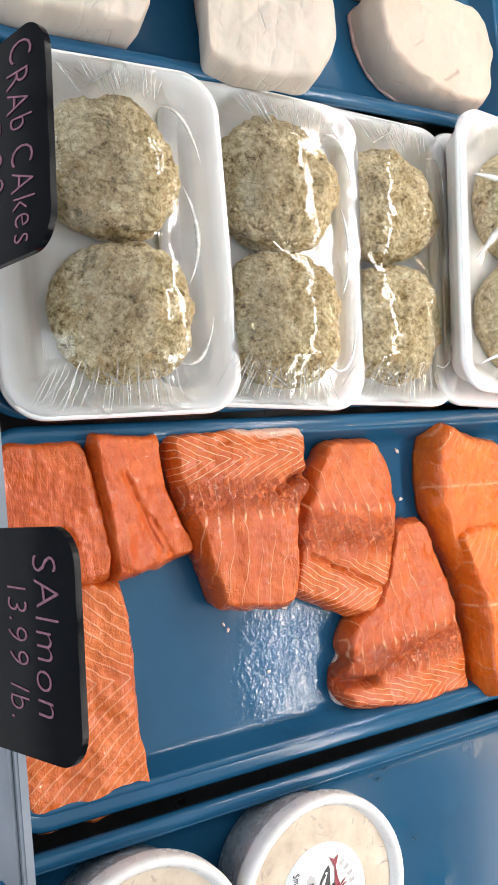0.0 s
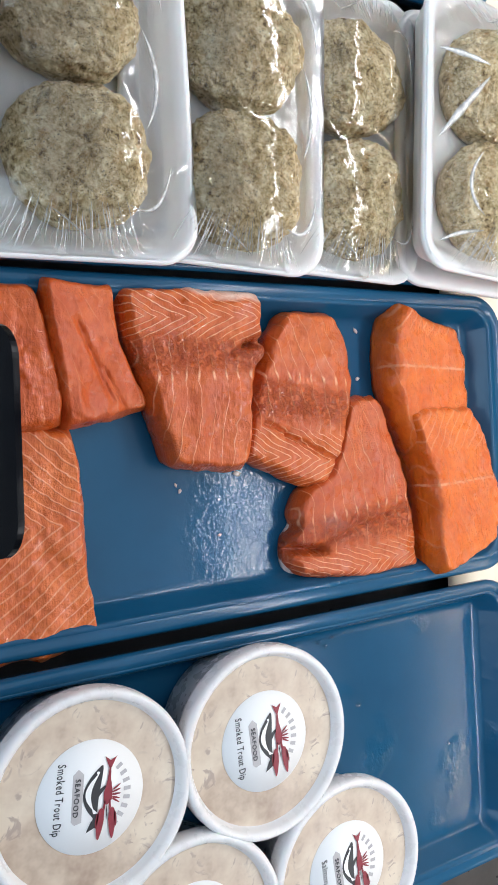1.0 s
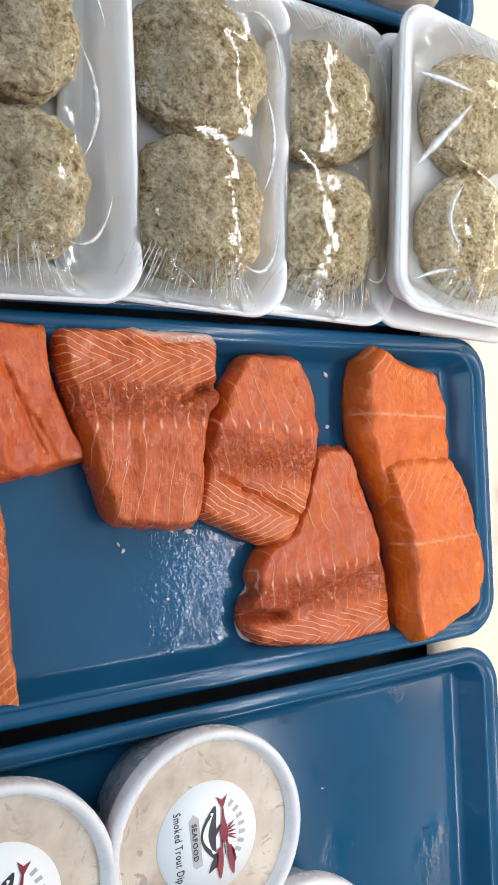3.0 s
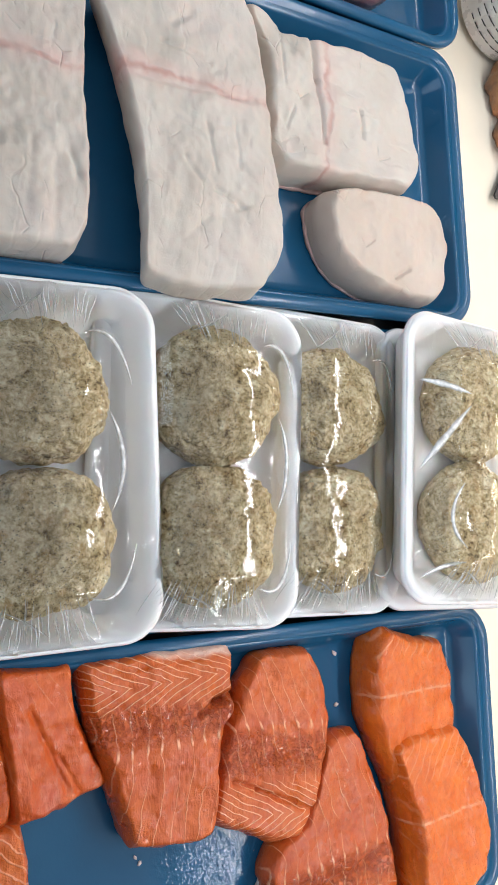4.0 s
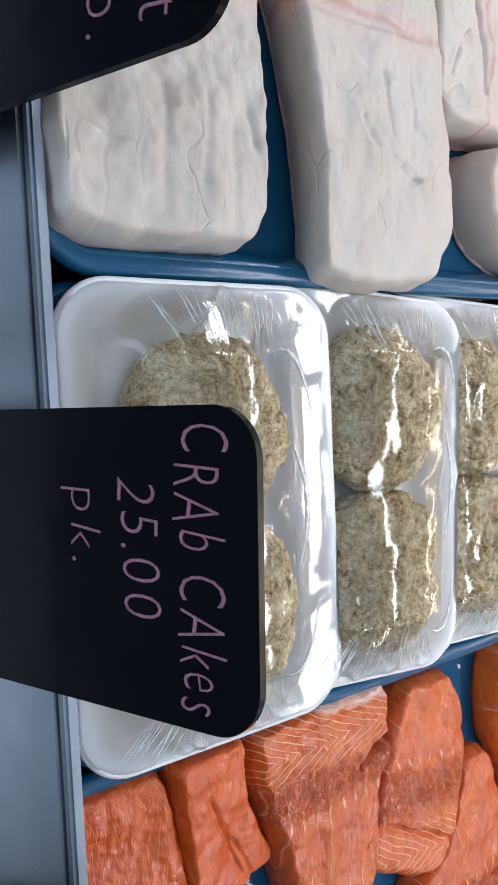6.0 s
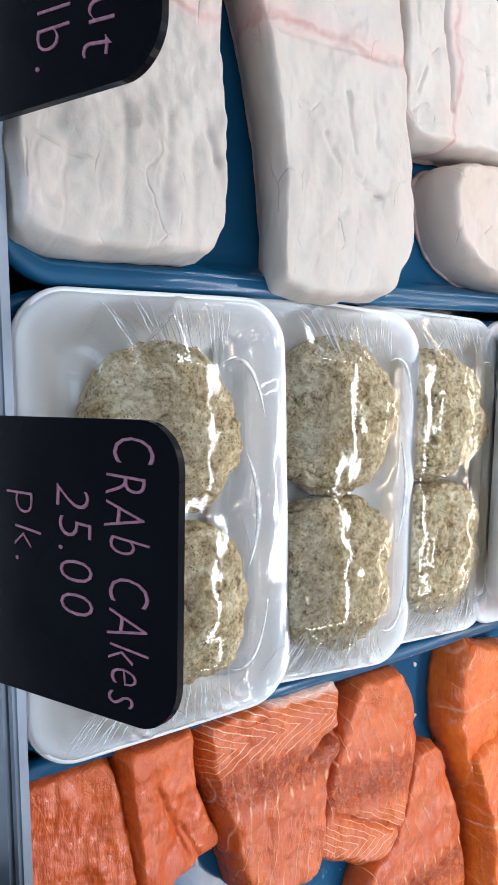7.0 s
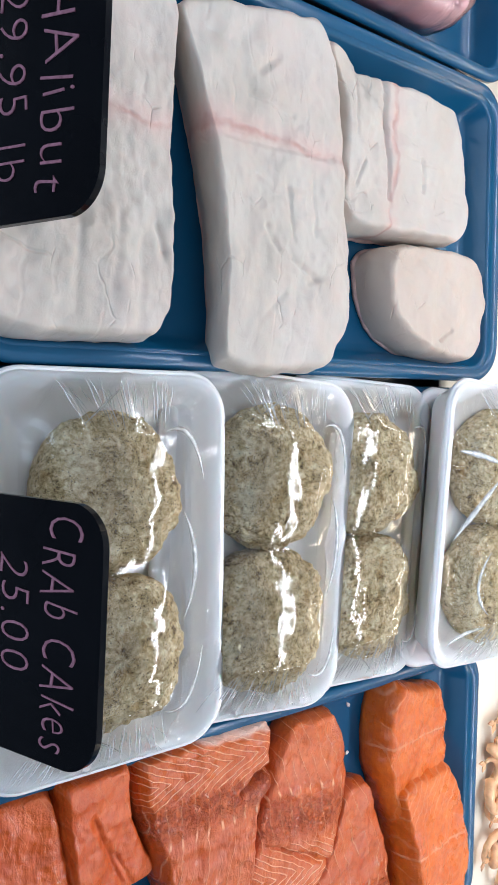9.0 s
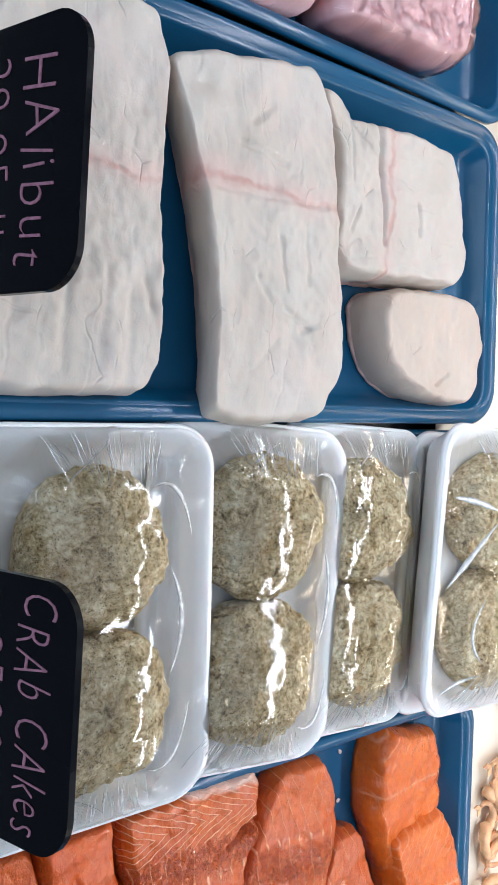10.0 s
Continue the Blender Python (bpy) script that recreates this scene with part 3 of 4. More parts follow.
salmon([(0.419, 0.008), (0.424, 0.021), (0.450, 0.011), (0.492, 0.004), (0.503, -0.029), (0.507, -0.063), (0.470, -0.075), (0.445, -0.103), (0.429, -0.074), (0.417, -0.046), (0.415, -0.018)], 0.027, 0, SAL_D, "bright orange salmon portion with a pale band", 7.0, corner=0.005, slope=(-0.14, 0.03), edge=0.007)
salmon([(0.432, -0.066), (0.448, -0.061), (0.502, -0.060), (0.518, -0.100), (0.529, -0.144), (0.519, -0.170), (0.462, -0.191), (0.453, -0.189), (0.450, -0.128)], 0.034, 4, SAL_D, "thick bright orange salmon portion beside the tray wall", 8.0, slope=(-0.08, -0.05), corner=0.006, edge=0.005)

# ---- halibut ----
HAL_A = mat_halibut("halibut_flesh_veined", 0.03)
HAL_B = mat_halibut("halibut_flesh_marked", -0.006, 0.9, along=True)
HAL_C = mat_halibut("halibut_flesh_plain", 0.4, 0.0, (0.57, 0.465, 0.385))


def halibut(pts, thick, turn, material, label, seed, **more):
    more = {"corner": 0.006, **more}
    more["creases"] = [(x, y, dx, dy, 0.65 * depth, 0.85 * width) for x, y, dx, dy, depth, width in more.get("creases", ())]
    ob = slab("halibut_cut", pts, 0.0215, thick, turn, material, label, "halibut", "halibut cuts on the tray", seed=seed, wave=0.0026, freq=38, edge=0.005, bulge=0.0012, rag=0.008, **more)
    # thin rosy membrane along the lower edge
    c = sum((Vector(p) for p in pts), Vector((0, 0))) / len(pts)
    loop = rounded_poly([Vector(p) - c for p in pts], more["corner"], 160)
    lean = more.get("lean", 0.0)
    rings = []
    for out, z in ((-0.004, -0.0003), (0.0012, 0.0006), (0.0016, 0.003), (-0.002, 0.006)):
        ring = []
        for p in loop:
            q = p + p.normalized() * (out + 0.0012 * noise.noise(Vector((p.x * 110, p.y * 110, seed))))
            ring.append((q.x + lean * (1 - z / thick) ** 1.5 * max(0.0, min(1.0, 0.5 - p.x / 0.04)), q.y, z))
        rings.append(ring)
    part("membrane", skin(bmesh.new(), rings, True, True, True), ROSY, ob, "thin rosy membrane")
    return ob


halibut([(0.084, 0.252), (0.105, 0.247), (0.140, 0.249), (0.180, 0.252), (0.187, 0.268), (0.189, 0.300), (0.186, 0.334), (0.183, 0.389), (0.183, 0.427), (0.175, 0.452), (0.1, 0.452), (0.080, 0.40), (0.079, 0.29)], 0.043, 0, HAL_A,
        "broad white halibut slab with a reddish vein", 11.0, creases=((0.031, -0.022, 0.005, -0.012, 0.004, 0.0028), (0.024, -0.045, 0.004, 0.03, 0.002, 0.005), (0.005, -0.07, 0.003, 0.05, 0.0018, 0.003), (0.022, -0.075, 0.0, 0.045, 0.0018, 0.003), (-0.014, -0.07, 0.0, 0.05, 0.0018, 0.003)))
halibut([(0.250, 0.240), (0.276, 0.242), (0.306, 0.246), (0.322, 0.268), (0.325, 0.292), (0.317, 0.346), (0.311, 0.390), (0.302, 0.434), (0.287, 0.457), (0.243, 0.450), (0.215, 0.444), (0.181, 0.432), (0.193, 0.402), (0.205, 0.365), (0.215, 0.325), (0.221, 0.275), (0.220, 0.243)], 0.044, 0, HAL_A,
        "long thick white halibut slab with a reddish vein", 12.0, lean=0.02, creases=((-0.044, 0.024, 0.085, 0.006, 0.0022, 0.002), (-0.026, 0.052, 0.034, -0.004, 0.0035, 0.002), (-0.02, 0.066, 0.014, 0.012, 0.003, 0.003), (0.012, -0.036, 0.02, -0.008, 0.0035, 0.002), (0.026, -0.047, 0.014, 0.006, 0.003, 0.002), (-0.010, -0.02, 0.01, -0.012, 0.0022, 0.002), (-0.012, -0.075, 0.02, 0.02, 0.0016, 0.0022), (0.006, 0.006, 0.006, -0.03, 0.0016, 0.002), (0.026, 0.016, 0.004, -0.035, 0.0014, 0.002)))
halibut([(0.296, 0.452), (0.314, 0.451), (0.318, 0.440), (0.343, 0.444), (0.390, 0.448), (0.437, 0.445), (0.450, 0.400), (0.456, 0.366), (0.446, 0.350), (0.399, 0.347), (0.330, 0.341), (0.318, 0.36), (0.316, 0.42)], 0.037, 0, HAL_B,
        "white halibut cut with a dark pink seam", 13.0, creases=((-0.018, 0.048, 0.004, -0.04, 0.006, 0.0026), (-0.013, 0.006, 0.006, -0.045, 0.004, 0.0018), (-0.034, -0.02, -0.006, -0.016, 0.003, 0.0016), (0.026, -0.006, 0.002, -0.02, 0.003, 0.002), (-0.045, 0.036, 0.003, -0.04, 0.0016, 0.0016)))
halibut([(0.366, 0.334), (0.395, 0.342), (0.445, 0.346), (0.474, 0.342), (0.484, 0.318), (0.480, 0.278), (0.470, 0.264), (0.416, 0.267), (0.384, 0.281), (0.370, 0.304)], 0.036, 0, HAL_C, "small smooth blush halibut cut", 14.0, corner=0.012, creases=((0.0, -0.03, 0.012, 0.008, 0.003, 0.002),))

# ---- pink fish ----
def pink_fish(pts, label, seed, wrapped):
    ob = slab("pink_fish_cut", pts, 0.024, 0.040, 4, PINK, label, "fish", "pink fish on the tray", seed=seed, corner=0.01)
    if wrapped:
        c = sum((Vector(p) for p in pts), Vector((0, 0))) / len(pts)
        wrap = slab("wrap_film", [tuple(c + (Vector(p) - c) * 1.03) for p in pts], 0.024, 0.0425, 4, CRINKLE, "", "", seed=seed, corner=0.01, wave=0.0045, freq=90)
        m = wrap.matrix_world.copy()
        wrap.parent = ob
        wrap.matrix_local = ob.matrix_world.inverted() @ m
        tagged(wrap, "crinkled clear film")
    return ob


pink_fish([(0.19, 0.494), (0.262, 0.492), (0.292, 0.499), (0.298, 0.53), (0.298, 0.62), (0.19, 0.62)], "pink fish cut beside a wrapped one", 21.0, False)
pink_fish([(0.304, 0.497), (0.36, 0.502), (0.415, 0.505), (0.437, 0.513), (0.445, 0.54), (0.445, 0.6), (0.42, 0.66), (0.31, 0.63)], "pink fish cut under crinkled clear film", 22.0, True)


# ---- crab cake packs ----
def cake(radius, tall, seed):
    n, rings = 190, 62
    profile = [(radius * 0.9, 0.0), (radius * 0.96, tall * 0.15), (radius, tall * 0.32)]
    for k in range(1, rings + 1):
        a = math.pi / 2 * k / rings
        profile.append((max(0.0005, radius * math.cos(a) ** 0.72), tall * (0.32 + 0.68 * math.sin(a) ** 0.62)))
    out = []
    for r, z in profile:
        ring = []
        for i in range(n):
            a = 2 * math.pi * i / n
            p = Vector((r * math.cos(a), r * math.sin(a), z))
            q = p * 60 + Vector((seed * 7, seed * 3, seed))
            d = 0.0022 * noise.noise(q) + 0.0016 * noise.noise(q * 2.4) + 0.0011 * noise.noise(q * 5.3) + 0.0005 * noise.noise(q * 11)
            d += 0.004 * noise.noise(Vector((math.cos(a) * 1.3, math.sin(a) * 1.3, seed)))
            ring.append((p.x + d * math.cos(a), p.y + d * math.sin(a), max(0, p.z + d)))
        out.append(ring)
    return skin(bmesh.new(), out, True, True, True)


def crab_pack(centre, z, turn, tip, cakes, label, seed, slack=False):
    """Foam tray with two crab cakes under stretch film; tip raises its far side, in degrees."""
    base = pose(*centre, z, 0, -tip, turn)
    t = empty("crab_cake_pack", base, label, "crab cakes", "crab cake packs")
    hx, hy = 0.0742, 0.1065
    outer = [(0.016, 0.0), (0.012, 0.002), (0.003, 0.019), (0.0, 0.0215), (0.0, 0.0235), (0.0015, 0.025), (0.005, 0.0255), (0.008, 0.0247), (0.012, 0.022), (0.022, 0.0105), (0.027, 0.0065), (0.033, 0.0046), (0.05, 0.004)]
    part("foam_tray", skin(bmesh.new(), pan_rings(outer, hx, hy, 0.026), True, True, True), FOAM, t, "white foam tray")
    tall = 0.037
    for k, (x, y, r) in enumerate(cakes):
        ob = part("crab_cake", cake(r - 0.001, tall - 0.0035, seed + k * 1.7), CRAB, t, "speckled tan crab cake")
        ob.matrix_local = pose(x, y, 0.0045, 0, 0, 40 * k)
    bm = bmesh.new()
    nx, ny = 116, 168
    fold_rnd = random.Random(int(seed) + 3)
    folds = []
    for px, py, r in cakes:
        for side in (-1, 1):
            for k in range(4):
                a = radians(fold_rnd.uniform(8, 80) if side > 0 else fold_rnd.uniform(100, 172)) * (1 if py > 0 else -1)
                a2 = a + fold_rnd.uniform(-0.5, 0.5)
                p0 = Vector((px + r * 0.86 * math.cos(a), py + r * 0.86 * math.sin(a)))
                p1 = Vector((px + (r + 0.026) * math.cos(a2), py + (r + 0.026) * math.sin(a2)))
                folds.append((p0, p1 - p0, fold_rnd.uniform(0.0009, 0.0022), fold_rnd.uniform(0.0013, 0.0026), fold_rnd.uniform(-0.006, 0.006)))
    rows = []
    for j in range(ny + 1):
        row = []
        for i in range(nx + 1):
            a, b = 2 * i / nx - 1, 2 * j / ny - 1
            # a square grid pressed into the tray's rounded outline
            x, y = a * (hx + 0.0008), b * (hy + 0.0008)
            cx, cy = hx - 0.026, hy - 0.026
            ox, oy = max(0, abs(x) - cx), max(0, abs(y) - cy)
            far = math.hypot(ox, oy)
            if ox > 0 and oy > 0 and far > 0:
                grow = max(ox, oy) / far
                x, y = math.copysign(cx + ox * grow, x), math.copysign(cy + oy * grow, y)
            h = 0.0262
            sag = 0.0425 - 0.0035 * max(0, 1 - abs(y) / 0.02) ** 2 - 0.5 * max(0, abs(y) - 0.072)
            d = abs(x - cakes[0][0])
            h = max(h, sag - 2.6 * d * d - 0.55 * max(0, d - 0.034))
            for px, py, r in cakes:
                d = math.hypot(x - px, y - py)
                f = min(1.0, d / r)
                h = max(h, 0.0045 + tall * (0.32 + 0.68 * max(0, 1 - f ** 2.8) ** 0.4) + 0.0016 if d < r else 0)
            q = Vector((x * 32, y * 32, seed))
            h += (0.0008 * noise.noise(q) + 0.0002 * noise.noise(q * 3.1)) * (1 if h > 0.027 else 0.4)
            for p0, d, high, wide, bend in folds:
                t2 = (Vector((x, y)) - p0).dot(d) / d.length_squared
                if 0 < t2 < 1:
                    off = (x - p0.x) * d.y - (y - p0.y) * d.x
                    off = off / d.length - bend * math.sin(math.pi * t2)
                    h += high * math.sin(math.pi * t2) * math.exp(-((off / wide) ** 2))
            rim = max(abs(a), abs(b))
            if rim > 0.965:
                h -= 0.006 * (rim - 0.965) / 0.035
            row.append(bm.verts.new((x, y, h)))
        rows.append(row)
    for a, b in zip(rows, rows[1:]):
        for i in range(nx):
            bm.faces.new((a[i], a[i + 1], b[i + 1], b[i]))
    part("stretch_film", bm, FILM, t, "clear wrinkled stretch film")
    # gathered folds at both ends, fanned like a comb, their gleam given as white strands
    bm = bmesh.new()
    rnd = random.Random(int(seed))
    for end in (-1, 1):
        count = 46 if end < 0 else 34
        middle = cakes[0][0] + rnd.uniform(-0.012, 0.004)
        for i in range(count):
            x = middle + (i - count / 2) * 0.0018 + rnd.uniform(-0.001, 0.001)
            if abs(x) > hx - 0.012:
                continue
            y1 = end * (hy - rnd.uniform(0.004, 0.012))
            y0 = end * (hy - rnd.uniform(0.017, 0.034))
            z1 = 0.0272
            z0 = min(0.0405, z1 + 0.5 * (abs(y1) - abs(y0)))
            drift = (x - middle) * 0.3
            wide = rnd.uniform(0.00016, 0.0004)
            rings = []
            for k in range(6):
                f = k / 5
                w = wide * math.sin(math.pi * (0.08 + 0.84 * f))
                c = Vector((x + drift * (f - 0.5) + 0.0003 * math.sin(9 * f + i), y0 + (y1 - y0) * f, z0 + (z1 - z0) * f + 0.0008))
                rings.append([tuple(c + Vector((w * math.cos(a), 0, w * math.sin(a)))) for a in (0, 1.26, 2.51, 3.77, 5.03)])
            skin(bm, rings, True, True, True)
    # bold white ribbons shaped as reflection streaks on the film, from the shoulder of each cake to the tray's corners,
    # and one between the cakes
    right = cakes[0][0] + cakes[0][2]

    def ribbon(p0, p1, p2, wide, lift):
        rings = []
        for k in range(19):
            f = k / 18
            p = p0 * (1 - f) ** 2 + p1 * 2 * f * (1 - f) + p2 * f * f
            d = (p1 - p0) * (1 - f) + (p2 - p1) * f
            side = Vector((-d.y, d.x, 0)).normalized()
            w = wide * (0.12 + math.sin(math.pi * f) ** 0.8) * (1 + 0.25 * noise.noise(Vector((f * 6, seed, wide * 900))))
            c = p + Vector((0, 0, lift))
            rings.append([tuple(c - side * w), tuple(c + Vector((0, 0, w * 0.55))), tuple(c + side * w), tuple(c - Vector((0, 0, 0.0003)))])
        skin(bm, rings, True, True, True)

    for px, py, r in cakes:
        up = 1 if py > 0 else -1
        x2 = hx - 0.010
        ribbon(Vector((px + r * 0.55, py + up * r * 0.72, 0.037)), Vector((px + r * 1.0, py + up * r * 0.95, 0.034)), Vector((min(x2, px + r * 1.25), py + up * r * 0.1, 0.0285)), rnd.uniform(0.0008, 0.0013), 0.001)
        ribbon(Vector((px - r * 0.5, py + up * r * 0.82, 0.036)), Vector((px - r * 0.2, up * (hy - 0.02), 0.031)), Vector((px + r * 0.1, up * (hy - 0.009), 0.0275)), rnd.uniform(0.0005, 0.0009), 0.001)
    if right + 0.008 < hx - 0.008:
        ribbon(Vector((right - 0.006, 0.03, 0.034)), Vector((min(hx - 0.009, right + 0.012), 0.0, 0.031)), Vector((right - 0.006, -0.03, 0.034)), 0.0014, 0.001)
    # more white arcs, modelling the reflection loops on slack film
    if slack:
        ribbon(Vector((-0.064, 0.052, 0.029)), Vector((-0.045, 0.052, 0.034)), Vector((-0.026, 0.045, 0.042)), 0.0022, 0.001)
        ribbon(Vector((-0.064, -0.012, 0.029)), Vector((-0.050, 0.006, 0.034)), Vector((-0.026, 0.036, 0.042)), 0.0026, 0.001)
        ribbon(Vector((-0.030, -0.020, 0.040)), Vector((-0.052, -0.048, 0.036)), Vector((-0.026, -0.066, 0.039)), 0.0018, 0.001)
        ribbon(Vector((-0.062, -0.088, 0.0285)), Vector((-0.045, -0.078, 0.031)), Vector((-0.024, -0.076, 0.036)), 0.0014, 0.001)
    tagged(part("folds_and_sheen", bm, FOLD_SHEEN, t, "fine gathered film folds and reflection streaks modelled in milky white"), kind="stuff")
    return t


crab_pack((0.164, 0.129), 0.026, GRID, 2, ((0.0, 0.041, 0.0445), (0.0, -0.044, 0.0445)), "film-wrapped white foam tray with two crab cakes, behind a sign", 31.0)
crab_pack((0.271, 0.135), 0.021, -2, 4, ((0.010, 0.042, 0.0465), (0.011, -0.046, 0.0465)), "film-wrapped white foam tray with two crab cakes, tipped", 41.0)
crab_pack((0.364, 0.138), 0.016, -1, 2, ((0.015, 0.042, 0.0445), (0.015, -0.045, 0.0445)), "film-wrapped white foam tray of two crab cakes, tucked under another", 51.0)
under = empty("foam_tray", pose(0.490, 0.136, 0.0197, 0, 0, -2), "white foam tray under film, beneath another pack", "foam tray")
part("tray_shell", skin(bmesh.new(), pan_rings([(0.016, 0.0), (0.012, 0.002), (0.003, 0.019), (0.0, 0.0215), (0.0015, 0.0245), (0.005, 0.0248), (0.012, 0.021), (0.022, 0.010), (0.033, 0.0046), (0.05, 0.004)], 0.0742, 0.1065, 0.026), True, True, True), FOAM, under)
crab_pack((0.490, 0.142), 0.045, -3, -2, ((0.0, 0.043, 0.046), (-0.001, -0.045, 0.046)), "film-wrapped white foam tray of two crab cakes overhanging the tray", 61.0, True)


# ---- tubs of dip ----
def dip_tub(centre, z, turn, words, label):
    t = empty("dip_tub", pose(*centre, z, 0, 0, turn), label, "tub", "tubs of dip")
    part("tub_body", lathe([(0.047, 0.0), (0.049, 0.001), (0.0565, 0.044), (0.0575, 0.046)], 72, True, True), TUB, t, "white plastic tub")
    lid = part("lid", lathe([(0.0582, 0.040), (0.0598, 0.0405), (0.0603, 0.0425), (0.0603, 0.0500), (0.0597, 0.0526), (0.0580, 0.0538), (0.0555, 0.0533), (0.0540, 0.0515), (0.0534, 0.0484), (0.0522, 0.0474)], 96), TUB, t, "white snap-on rim")
    part("lid_panel", lathe([(0.0528, 0.0474), (0.045, 0.0480), (0.02, 0.0482), (0.002, 0.0482)], 72, False, True), DIP, lid, "clear panel over speckled cream dip")
    lab = part("label", lathe([(0.0312, 0.0482), (0.0312, 0.0486), (0.003, 0.0486)], 64, False, True), LABEL, t, "round white paper label")
    top = 0.0487
    lettering("label_line", words, 0.0066, Matrix.Translation((0, -0.0205, top)), INK, lab, width=0.0385 if len(words) > 12 else 0.026)

    def flat(name, loop, high, material):
        fb = bmesh.new()
        fb.faces.new([fb.verts.new((x, y, top + high)) for x, y in loop])
        part(name, fb, material, lab, smooth=False)

    def leaf(cx, cy, length, wide, a, n=14):
        ca, sa = math.cos(radians(a)), math.sin(radians(a))
        pts = []
        for i in range(n):
            s = 2 * math.pi * i / n
            u, w = length * 0.5 * math.cos(s), wide * 0.5 * math.sin(s) * (1.0 - 0.35 * math.cos(s))
            pts.append((cx + u * ca - w * sa, cy + u * sa + w * ca))
        return pts

    def bow(x0, x1, y0, rise, wide, n=16):
        lo, hi = [], []
        for i in range(n + 1):
            f = i / n
            x, y = x0 + (x1 - x0) * f, y0 - rise * math.sin(math.pi * f)
            h = wide * (0.12 + math.sin(math.pi * min(1, f * 1.12)) ** 0.8) if f < 0.88 else wide * (0.3 + 5 * (f - 0.88))
            lo.append((x, y - h / 2))
            hi.append((x, y + h / 2))
        return lo + hi[::-1]

    # emblem: a dark fish beside a red shellfish, over a grey ribbon
    flat("emblem_fish", bow(-0.0165, 0.016, 0.0052, 0.0052, 0.0085), 0.0002, INK)
    flat("emblem_fish_belly", bow(-0.012, 0.0095, 0.0034, 0.0052, 0.0030), 0.0004, LABEL)
    flat("emblem_fish_eye", leaf(-0.0125, 0.0030, 0.0018, 0.0018, 0, 10), 0.0004, LABEL)
    flat("emblem_fish_fin", [(-0.003, 0.004), (0.001, 0.0042), (-0.0045, 0.0085), (-0.0055, 0.0078)], 0.0003, INK)
    flat("emblem_fish_tail", [(0.0125, 0.0035), (0.0195, 0.0072), (0.0172, 0.0035), (0.0195, -0.0015), (0.0135, 0.0012)], 0.0003, INK)
    flat("emblem_shell", [(-0.0155, 0.0094), (-0.008, 0.0088), (-0.001, 0.0072), (0.004, 0.0076), (0.0055, 0.0096), (0.003, 0.0122), (-0.002, 0.0124), (-0.009, 0.0108), (-0.0155, 0.0104)], 0.0005, RED)
    flat("emblem_tail", [(-0.015, 0.0092), (-0.0215, 0.0062), (-0.019, 0.0098), (-0.0212, 0.0134), (-0.015, 0.0106)], 0.0005, RED)
    for cy, tilt in ((0.0135, 9), (0.0062, -6)):
        flat("emblem_arm", leaf(0.007, 0.5 * (cy + 0.0098), 0.009, 0.0014, tilt, 8), 0.0005, RED)
        flat("emblem_claw", leaf(0.0155, cy, 0.0175, 0.0042, tilt * 0.5, 14), 0.0006, RED)
        flat("emblem_claw_tip", leaf(0.0135, cy + (0.0019 if cy > 0.01 else -0.0019), 0.009, 0.0016, tilt, 8), 0.0006, RED)
    flat("emblem_feeler", leaf(0.0095, 0.0098, 0.009, 0.0007, 4, 6), 0.0005, INK)
    for cx, a in ((-0.0035, 125), (-0.0015, 108), (0.0005, 92), (0.0025, 75), (0.004, 60)):
        flat("emblem_leg", leaf(cx - 0.0005, 0.0148, 0.0058, 0.0011, a, 8), 0.0004, RED)
    flat("emblem_ribbon", [(-0.0125, -0.0115), (0.0125, -0.0105), (0.0145, -0.0085), (0.0135, -0.0045), (-0.0125, -0.0052), (-0.0155, -0.0085)], 0.0001, GREY)
    lettering("ribbon_line", "SEAFOOD", 0.0042, Matrix.Translation((0, -0.0098, top + 0.0003)), INK, lab, width=0.021)
    for i in range(8):
        a = radians(90 + 44 - 88 * i / 7)
        ca, sa = math.cos(a), math.sin(a)
        cx, cy = 0.022 * ca, 0.022 * sa - 0.0005
        flat("emblem_bar", [(cx + u * sa + w * ca, cy - u * ca + w * sa) for u, w in ((-0.0011, -0.002), (0.0011, -0.002), (0.0011, 0.002), (-0.0011, 0.002))], 0.0001, GREY)
    return t


dip_tub((0.157, -0.278), 0.018, -97, "Smoked Trout Dip", "white round tub labelled smoked trout dip, near the rail")
dip_tub((0.272, -0.272), 0.018, -86, "Smoked Trout Dip", "white round tub labelled smoked trout dip")
dip_tub((0.335, -0.371), 0.018, -84, "Salmon Dip", "white round tub labelled salmon dip")
dip_tub((0.219, -0.376), 0.018, -92, "Salmon Dip", "white round tub of dip between other tubs")


